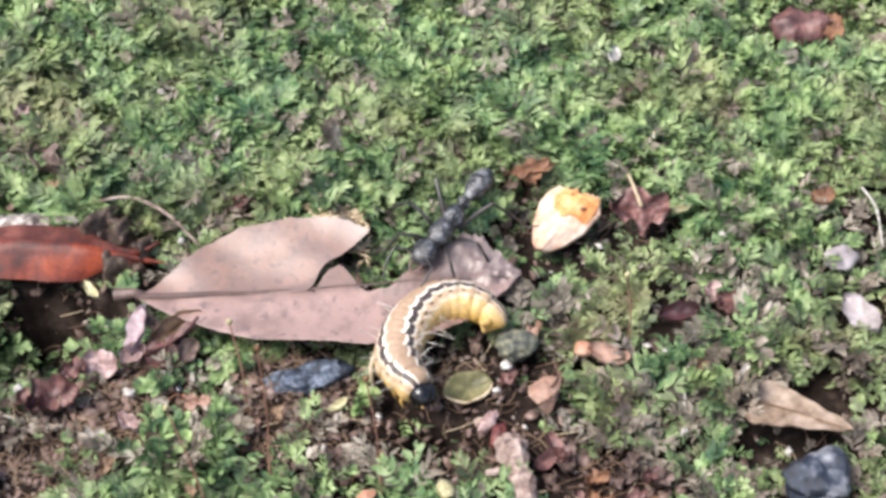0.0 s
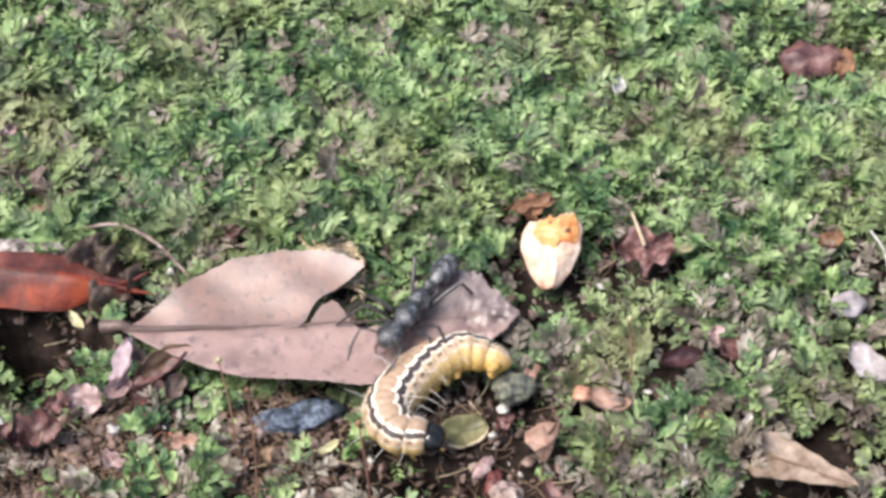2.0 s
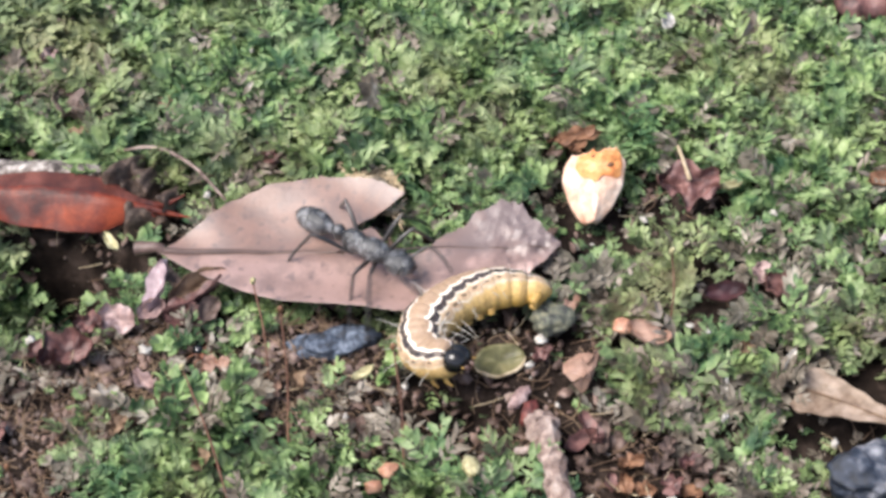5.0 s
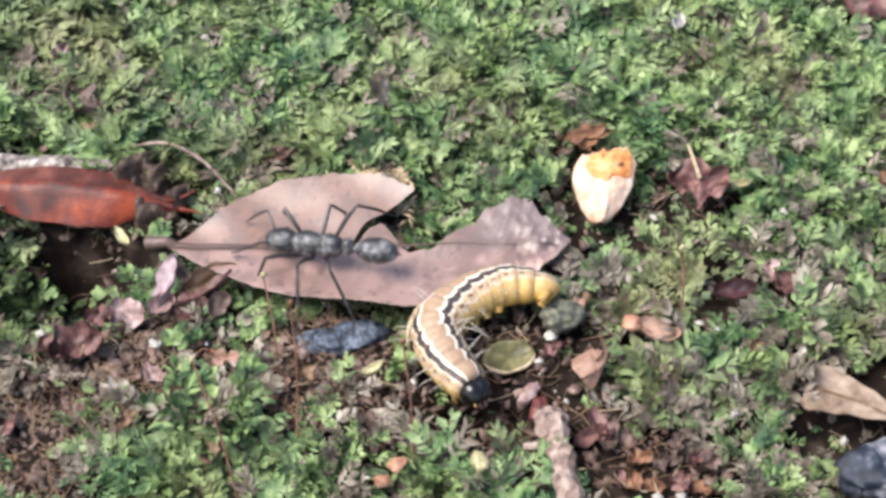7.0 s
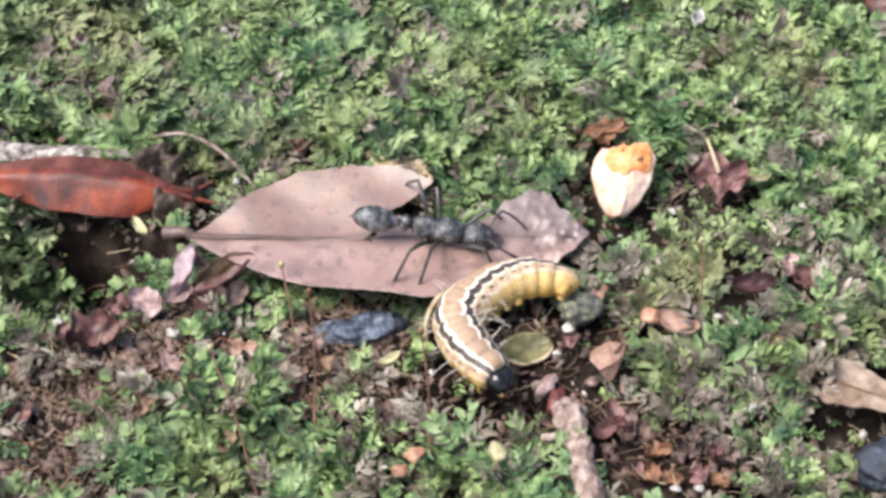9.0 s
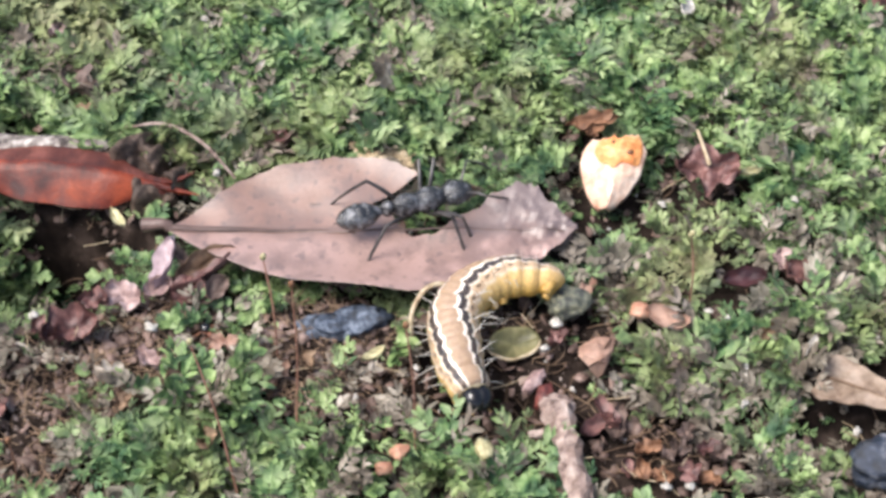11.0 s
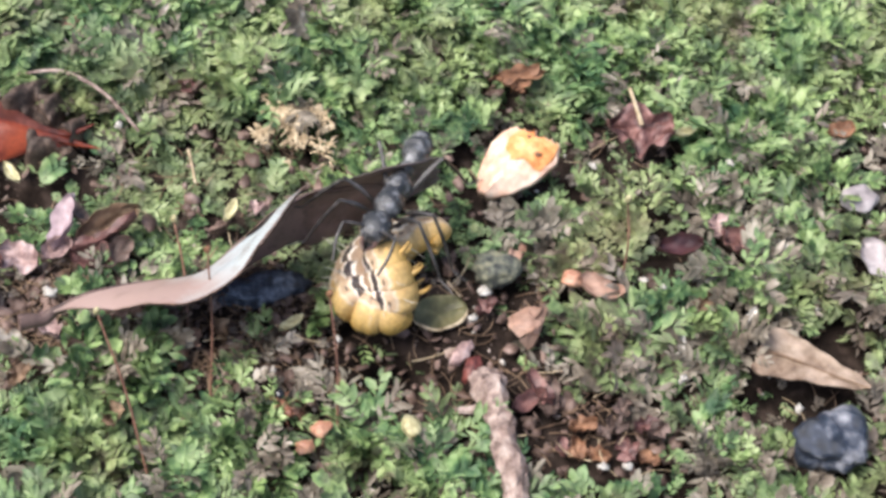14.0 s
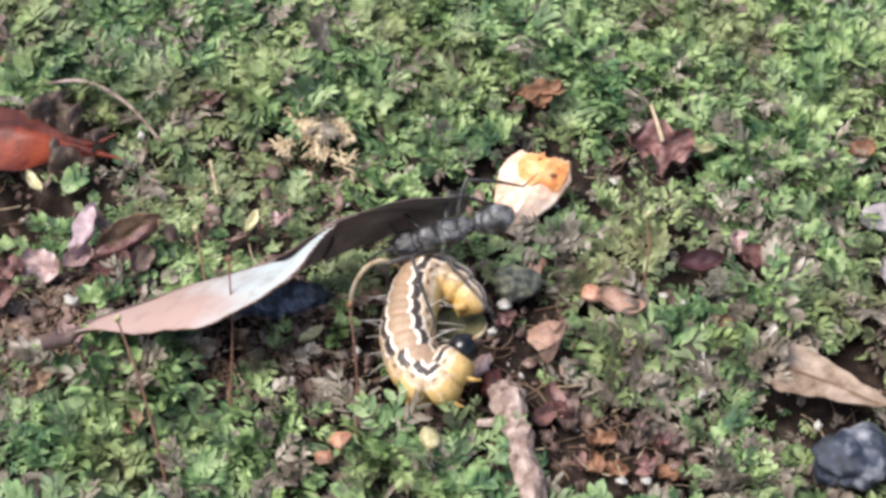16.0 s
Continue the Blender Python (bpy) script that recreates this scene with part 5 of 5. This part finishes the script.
# ---- what moves ----
bend(0.0, (80, 18, -28), (9.5, -4.4, 2.0), (7.7, -2.8, 2.0), (4.8, -2.6, 2.0), (2.2, -4.8, 2.0), (1.0, -8.5, 2.0), (2.8, -11.8, 2.0))
bend(0.5, (80, 18, -28), (10.0, -4.8, 2.0), (7.4, -3.9, 2.0), (3.7, -5.3, 2.0), (1.0, -8.0, 2.0), (0.6, -10.8, 2.0), (2.5, -11.5, 2.0), (2.7, -10.6, 4.0))
bend(1.0, (80, 18, -28), (9.6, -4.8, 2.0), (7.0, -4.0, 2.0), (3.3, -5.6, 2.0), (0.4, -8.3, 2.0), (0.3, -11.1, 2.0), (3.1, -11.5, 2.0), (4.7, -10.4, 4.0))
bend(1.5, (80, 18, -28), (9.7, -5.0, 2.0), (6.5, -4.3, 2.0), (2.9, -5.8, 2.0), (0.2, -8.4, 2.0), (0.6, -11.2, 2.0), (3.1, -11.6, 2.0), (4.7, -11.0, 4.0))
bend(1.8, (80, 18, -28), (9.3, -5.1, 2.0), (6.3, -4.1, 2.0), (2.7, -5.7, 2.0), (0.0, -8.3, 2.0), (0.2, -11.1, 2.0), (2.0, -12.5, 2.0), (3.7, -12.1, 3.0))
bend(2.0, (80, 16, -14), (10.0, -4.5, 2.0), (7.0, -3.6, 2.0), (3.6, -5.3, 2.0), (0.9, -8.3, 2.0), (1.2, -11.0, 2.0), (3.9, -11.9, 2.0))
bend(2.5, (80, 16, -14), (9.6, -4.8, 2.0), (7.0, -4.0, 2.0), (3.7, -5.1, 2.0), (1.3, -7.5, 2.0), (1.6, -10.3, 2.0), (4.1, -12.4, 2.0))
bend(3.0, (80, 16, -14), (9.8, -4.7, 2.0), (7.1, -4.0, 2.0), (3.5, -5.2, 2.0), (1.0, -7.7, 2.0), (1.4, -10.5, 2.0), (3.7, -12.7, 2.0))
bend(3.5, (80, 16, -14), (10.0, -5.0, 2.0), (7.0, -4.5, 2.0), (3.7, -5.8, 2.0), (1.2, -8.3, 2.0), (1.9, -11.0, 2.0), (3.9, -13.0, 2.0))
bend(4.3, (80, 16, -14), (10.1, -4.7, 2.0), (7.1, -4.1, 2.0), (3.7, -5.5, 2.0), (1.3, -8.1, 2.0), (2.1, -11.0, 2.0), (3.9, -12.9, 2.0))
bend(4.8, (80, 16, -14), (10.1, -4.5, 2.0), (6.8, -4.3, 2.0), (3.5, -5.6, 2.0), (1.0, -8.1, 2.0), (1.2, -10.8, 2.0), (3.3, -12.4, 3.5))
bend(5.2, (80, 16, -14), (9.8, -4.7, 2.0), (6.6, -4.5, 2.0), (3.1, -5.8, 2.0), (0.7, -8.1, 2.0), (0.7, -10.9, 2.0), (3.0, -12.3, 3.5))
bend(7.3, (80, 16, -14), (9.9, -4.7, 2.0), (6.6, -4.5, 2.0), (3.4, -5.9, 2.0), (1.0, -8.5, 2.0), (1.7, -11.5, 2.0), (3.9, -14.8, 2.0))
bend(8.0, (80, 16, -14), (9.9, -4.7, 2.0), (6.6, -4.5, 2.0), (3.4, -5.9, 2.0), (1.0, -8.5, 2.0), (1.7, -11.4, 2.0), (4.0, -14.7, 2.0))
bend(9.0, (80, 16, -14), (10.0, -4.9, 2.0), (6.8, -4.6, 2.0), (3.6, -5.9, 2.0), (1.3, -8.5, 2.0), (2.0, -11.5, 2.0), (4.4, -14.5, 2.0))
bend(9.7, (80, 16, -14), (9.9, -5.5, 2.0), (6.7, -4.9, 2.0), (3.6, -6.2, 2.0), (1.3, -8.9, 2.0), (1.9, -12.0, 2.0), (4.1, -14.8, 2.0))
bend(11.8, (82, 14, -15), (9.6, -5.2, 2.0), (6.9, -5.4, 2.0), (4.2, -6.5, 2.0), (2.3, -9.0, 2.0), (2.5, -12.2, 2.0), (2.5, -14.6, 2.0), (2.4, -17.2, 2.0))
bend(12.0, (82, 13, -14), (9.6, -5.4, 2.0), (7.0, -5.6, 2.0), (4.3, -6.8, 2.0), (2.2, -9.1, 2.0), (2.3, -12.3, 2.0), (2.0, -14.9, 2.0), (1.6, -17.2, 2.0))
bend(12.5, (84, 10, -12), (10.0, -5.1, 2.0), (7.6, -4.9, 2.0), (4.9, -6.1, 2.0), (2.8, -8.4, 2.0), (2.1, -11.8, 2.0), (2.1, -14.6, 2.0), (1.3, -17.0, 2.0))
bend(12.8, (84, 8, -10), (9.1, -5.7, 2.0), (6.9, -5.6, 2.0), (4.1, -6.4, 2.0), (2.0, -8.3, 2.0), (1.5, -11.9, 2.0), (1.6, -14.2, 2.0), (1.1, -16.5, 2.0))
bend(13.0, (82, 2, -70), (9.8, -5.0, 2.0), (7.3, -5.1, 2.0), (4.4, -5.4, 2.0), (2.5, -7.3, 2.0), (1.9, -10.6, 2.0), (2.7, -14.1, 2.0), (4.4, -13.8, 3.0))
bend(13.3, (80, 5, -75), (9.9, -4.9, 2.0), (7.2, -5.2, 2.0), (4.0, -5.2, 2.0), (1.9, -7.6, 2.0), (1.8, -11.4, 2.0), (4.2, -13.2, 2.0), (6.1, -10.7, 3.5))
bend(13.5, (85, -8, -100), (7.1, -5.7, 2.0), (5.4, -5.5, 2.0), (2.6, -5.5, 2.0), (1.0, -7.6, 2.0), (1.0, -10.7, 2.0), (3.0, -11.7, 2.0), (4.2, -10.2, 3.5))
bend(14.0, (90, -48, -130), (6.5, -4.2, 2.0), (5.0, -4.4, 2.0), (2.6, -5.8, 2.0), (0.9, -7.9, 2.0), (0.8, -10.7, 2.0), (2.9, -11.2, 2.0), (2.8, -9.8, 4.0), (1.9, -7.7, 5.0))
bend(14.3, (80, 5, -95), (6.9, -7.4, 2.0), (5.4, -6.8, 2.0), (3.2, -6.7, 2.0), (2.1, -9.0, 2.0), (2.0, -12.3, 2.0), (4.0, -15.8, 2.0), (6.5, -14.4, 3.5))
bend(14.5, (68, 18, -80), (7.0, -7.5, 2.0), (5.2, -6.2, 2.0), (3.0, -6.0, 2.0), (1.9, -8.7, 2.0), (2.0, -12.0, 2.0), (4.1, -14.7, 2.0), (6.5, -13.4, 3.5))
bend(15.0, (69, 18, -85), (7.3, -7.8, 2.0), (5.4, -6.2, 2.0), (3.1, -5.8, 2.0), (2.3, -8.4, 2.0), (2.2, -12.0, 2.0), (2.9, -15.4, 2.0), (3.4, -15.0, 4.0))
bend(16.0, (70, 18, -92), (7.6, -9.2, 2.0), (6.2, -7.7, 2.0), (4.3, -7.2, 2.0), (3.1, -9.9, 2.0), (2.8, -13.6, 2.0), (4.4, -16.8, 2.0), (6.5, -14.9, 3.5))


def motions():
    poses = [(key[0], body_poses(key)) for key in cat_keys]
    for n in range(RINGS):
        walk(cat_rings[n], [(t, p[n]) for t, p in poses])
    walk(cat_head, [(t, p[RINGS]) for t, p in poses])
    ant_rows = [
        (0.0, put(6.8, 6.3, 2.9, 0, 4, -128)),
        (0.5, put(8.7, 5.6, 2.9, 0, 6, -132)),
        (1.0, put(8.9, 7.1, 3.0, 0, 7, -131)),
        (1.5, put(8.4, 5.8, 2.9, 0, 4, -112)),
        (1.8, put(4.3, 3.4, 2.9, 0, -9, -125)),
        (2.0, put(3.8, 1.3, 2.9, 0, -6, -124)),
        (2.2, put(2.6, 0.8, 2.9, 0, -1, -126)),
        (2.5, put(2.2, 1.8, 3.2, 0, -22, -113)),
        (2.8, put(2.5, 3.0, 3.4, 0, -28, -64)),
        (3.0, put(1.7, 3.8, 3.5, 0, -30, -53)),
        (3.2, put(1.8, 3.6, 3.4, 0, -28, -57)),
        (3.5, put(1.0, 2.1, 2.9, 0, -9, -85)),
        (3.8, put(-0.6, -0.4, 2.9, 0, -7, -101)),
        (4.0, put(-1.0, 0.4, 2.9, 0, -5, -117)),
        (4.3, put(-1.2, -0.2, 2.9, 0, -9, -107)),
        (4.6, put(-2.0, -0.6, 2.9, 0, -8, -73)),
        (4.8, put(-4.5, -0.6, 2.9, 0, -9, -52)),
        (5.0, put(-5.1, 0.1, 2.9, 0, -4, -35)),
        (5.2, put(-4.7, -0.4, 4.2, 0, 18, 26)),
        (5.7, put(-5.6, 2.8, 2.9, 0, 4, 50)),
        (6.2, put(-7.6, 2.0, 3.1, 0, 8, 92)),
        (6.8, put(-8.3, -0.9, 3.3, 0, 10, 143)),
        (7.3, put(-6.4, -1.7, 3.9, 0, 15, 177)),
        (7.5, put(-6.8, -1.4, 2.9, 0, 4, 154)),
        (7.7, put(-9.0, 1.3, 2.9, 0, -6, 112)),
        (7.9, put(-11.6, 3.4, 3.3, 0, 10, 112)),
        (8.1, put(-11.2, 3.4, 2.9, 0, 3, 96)),
        (8.3, put(-9.4, 2.0, 3.0, 0, 7, 38)),
        (8.5, put(-7.3, 1.7, 2.9, 0, -9, -28)),
        (8.7, put(-5.0, 0.9, 2.9, 0, -7, -24)),
        (9.0, put(-1.7, 0.0, 3.1, 0, 8, -5)),
        (9.5, put(-2.2, 0.3, 3.2, 0, 8, -5)),
        (9.7, put(-2.5, 0.2, 3.1, 0, 8, -5)),
        (11.8, put(-0.5, 2.2, 2.9, 0, 0, 37)),
        (12.0, put(1.5, 0.1, 3.7, 0, -28, -47)),
        (12.2, put(2.3, -0.5, 4.1, 0, -30, -48)),
        (12.5, put(2.8, -1.9, 4.5, 0, -32, -63)),
        (12.8, put(3.5, -3.6, 5.3, 0, -26, -83)),
        (13.0, put(5.6, -2.6, 5.2, 0, -5, -102)),
        (13.3, put(5.5, -2.2, 6.2, 0, 3, -104)),
        (13.5, put(3.5, -2.1, 6.7, 0, 4, -96)),
        (13.7, put(2.9, -2.0, 6.7, 0, -4, -96)),
        (14.0, put(3.5, -3.3, 6.7, 0, -6, -113)),
        (14.3, put(6.6, -5.0, 5.7, 0, -9, -123)),
        (14.5, put(8.7, -4.6, 5.2, 0, -4, -138)),
        (14.7, put(8.6, -4.5, 4.7, 0, -9, -159)),
        (15.0, put(7.9, -4.7, 4.2, 0, -9, -156)),
        (15.3, put(7.3, -5.1, 4.2, 0, -9, -154)),
        (15.6, put(6.8, -4.6, 4.2, 0, -9, -153)),
        (15.8, put(6.2, -5.6, 5.2, 0, 14, -176)),
        (16.0, put(5.8, -6.2, 6.4, 0, 44, -200)),
    ]
    walk(ant_root, ant_rows)
    run, place = 0.0, None
    steps = []
    for t, m in ant_rows:
        if place is not None:
            run += min((m.translation - place).length / MM, 9.0) * 0.55 + 0.35
        place = m.translation.copy()
        steps.append((t, run))
    for leg, hx, n, s in ant_legs:
        phase = 0.0 if (n + (s > 0)) % 2 else math.pi
        walk(leg, [(t, put(hx, 0, 0, 7 * s * math.cos(r + phase), 0, 17 * math.sin(r + phase))) for t, r in steps])
    leaf_keys = []

    def lie(t, rolls, fold, flap, *points):
        leaf_keys.append((t, leaf_poses(points, rolls, fold, flap)))

    lie(0.0, (0, 0), (0, -4, 0), (0, 0), (-21.7, 0.6, 1.1), (12.3, 0.6, 1.1))
    lie(9.7, (0, 0), (0, -6, -1), (0, 0), (-21.7, 0.6, 1.1), (12.3, 0.6, 1.1))
    lie(12.4, (0, 0), (-2, -12, -4), (0, 0), (-21.7, 0.6, 1.1), (12.3, 0.6, 1.1))
    lie(12.8, (2, 1, 0), (-3, -15, -6), (0, 0), (-22.0, 0.4, 1.4), (-5, 0.6, 1.2), (12.3, 0.6, 1.1))
    lie(13.05, (10, 7, 3), (-4, -14, -4), (2, 0), (-22.4, 0.2, 1.6), (-5, 0.4, 1.3), (12.3, 0.5, 1.1))
    lie(13.20, (38, 33, 24, 14, 6), (38, 56, 50), (4, 0), (-22.0, -1.4, 2.8), (-16.6, -1.6, 2.6), (-10.3, -1.2, 2.4), (-2.5, -0.2, 1.8), (4.1, 0.8, 1.4), (11.8, 1.2, 1.0))
    lie(13.35, (76, 72, 64, 54, 42), (22, 34, 30), (6, 0), (-22.9, -5.4, 3.5), (-16.8, -6.3, 5.0), (-10.0, -6.2, 5.5), (-5.9, -3.9, 5.5), (-1.4, -2.4, 5.0), (5.0, -1.4, 4.5), (10.5, -1.0, 3.0))
    lie(13.50, (112, 102, 91, 78, 68), (14, 18, 22, 20, 13), (21, 20, 18, 15), (-21, -12, 3.2), (-15.5, -10.2, 3.3), (-10.6, -7.5, 4.9), (-6.3, -4, 5.8), (-1.4, -2.9, 6.7), (2, -1.5, 5.2), (6, 0.5, 3.2))
    lie(13.70, (125, 119, 111, 102, 94), (20, 14, 8, 2, -4), (0, 6, 10, 12), (-21.7, -13, 3.7), (-16.6, -10.9, 4.1), (-11.2, -9.7, 3.8), (-7.3, -6.7, 5.3), (-3.2, -3.6, 6.8), (0.5, -1.9, 5.8), (4.2, 0, 3.6))
    lie(14.10, (125, 119, 111, 102, 94), (20, 14, 8, 2, -4), (0, 6, 10, 12), (-21.7, -13.5, 3.7), (-16.6, -11.4, 4.1), (-11.2, -10.2, 3.8), (-7.3, -7.2, 5.3), (-3.2, -4.1, 6.8), (0.5, -2.4, 5.8), (4.2, -0.5, 3.6))
    lie(14.50, (112, 102, 92, 80, 66), (17, 20, 22, 22, 16), (20, 24, 26, 22), (-21.2, -11.8, 5.9), (-17, -9.5, 4.3), (-12.3, -7.7, 4.3), (-8.6, -4.4, 5.5), (-4.2, -2.1, 6.2), (0.3, -2, 6.2), (4.8, -0.6, 4.4))
    lie(14.75, (94, 84, 74, 62, 48), (17, 20, 22, 22, 16), (20, 24, 26, 22), (-20.4, -9, 6.2), (-16.2, -6.7, 4.6), (-11.5, -4.9, 4.6), (-7.8, -1.6, 5.8), (-3.4, 0.7, 6.5), (1.1, 0.8, 6.5), (5.6, 2.2, 4.7))
    lie(15.00, (126, 124, 118, 113, 105), (18, 15, 11, 4, -3), (0, 3, 8, 10), (-22, -13.6, 3.3), (-16.7, -11.7, 3.6), (-11.3, -9.9, 4), (-6.7, -7, 5.4), (-2.1, -4.6, 6.6), (1.4, -2.6, 5.6), (5.4, -0.8, 3.3))
    lie(15.30, (126, 124, 119, 113, 106), (18, 15.3, 11.6, 4.3, -4.5), (-0.6, 2.7, 7.4, 9.4), (-21.9, -13.6, 3), (-16.7, -11.6, 3.4), (-11.4, -9.9, 4), (-6.6, -7.3, 5.3), (-2.1, -4.9, 6.8), (1.4, -2.9, 5.7), (5.4, -1, 3.3))
    lie(16.00, (126, 125, 120, 114, 107), (18, 16, 13, 5, -8), (-2, 2, 6, 8), (-21.7, -13.5, 2.2), (-16.7, -11.5, 3), (-11.5, -9.9, 4), (-6.4, -8.1, 5.1), (-2.1, -5.7, 7.3), (1.4, -3.6, 5.8), (5.4, -1.6, 3.2))
    for n, (_, strip, _, _) in enumerate(leaf_strips):
        walk(strip, [(t, p[n]) for t, p in leaf_keys])
    walk(fragment, [
        (0.00, put(16.3, 6.4, 0.9, 22, 5, -35)),
        (0.40, put(16.1, 6.2, 0.9, 22, 0, -6)),
        (1.50, put(15.6, 7.1, 0.9, 22, 0, 0)),
        (9.00, put(15.4, 6.6, 0.9, 22, 0, -3)),
        (12.50, put(15.4, 6.6, 0.9, 22, 0, -8)),
        (13.00, put(15.4, 6.6, 0.9, 22, 0, -8)),
        (13.70, put(14.0, 6.7, 0.9, 22, 0, -8)),
        (14.00, put(12.9, 3.2, 0.9, 22, 0, -42)),
        (14.20, put(12.0, 2.1, 0.9, 22, 5, -38)),
        (14.45, put(13.0, 1.6, 0.9, 22, 15, -30)),
        (14.70, put(12.6, 2.4, 0.9, 22, 8, -24)),
        (15.00, put(12.0, 2.4, 0.9, 22, 5, -22)),
        (16.00, put(12.4, 2.1, 0.9, 22, 5, -25)),
    ])
    walk(little_ant, [
        (0.0, put(-17.3, -9.3, -0.9, 0, 0, -53)),
        (12.0, put(-17.3, -9.3, -0.9, 0, 0, -53)),
        (12.3, put(-12.5, -15.7, 0.5, 0, 0, -42)),
        (12.6, put(-9.9, -16.1, 0.5, 0, 0, -2)),
        (13.0, put(-8.1, -15.9, 0.5, 0, 0, -5)),
        (13.3, put(-5.1, -16.6, 0.5, 0, 0, -16)),
        (13.6, put(-4.5, -17.0, 0.5, 0, 0, -85)),
        (13.9, put(-5.0, -17.9, 0.5, 0, 0, -74)),
        (14.2, put(-3.4, -21.1, 0.5, 0, 0, -55)),
        (14.4, put(-2.0, -22.2, 0.5, 0, 0, -72)),
        (14.6, put(-2.6, -23.7, 0.5, 0, 0, -71)),
        (14.9, put(-1.3, -24.3, 0.5, 0, 0, -55)),
        (15.3, put(-0.3, -27.1, 0.5, 0, 0, -62)),
        (16.0, put(1.6, -29.9, 0.5, 0, 0, -55)),
    ])


motions()
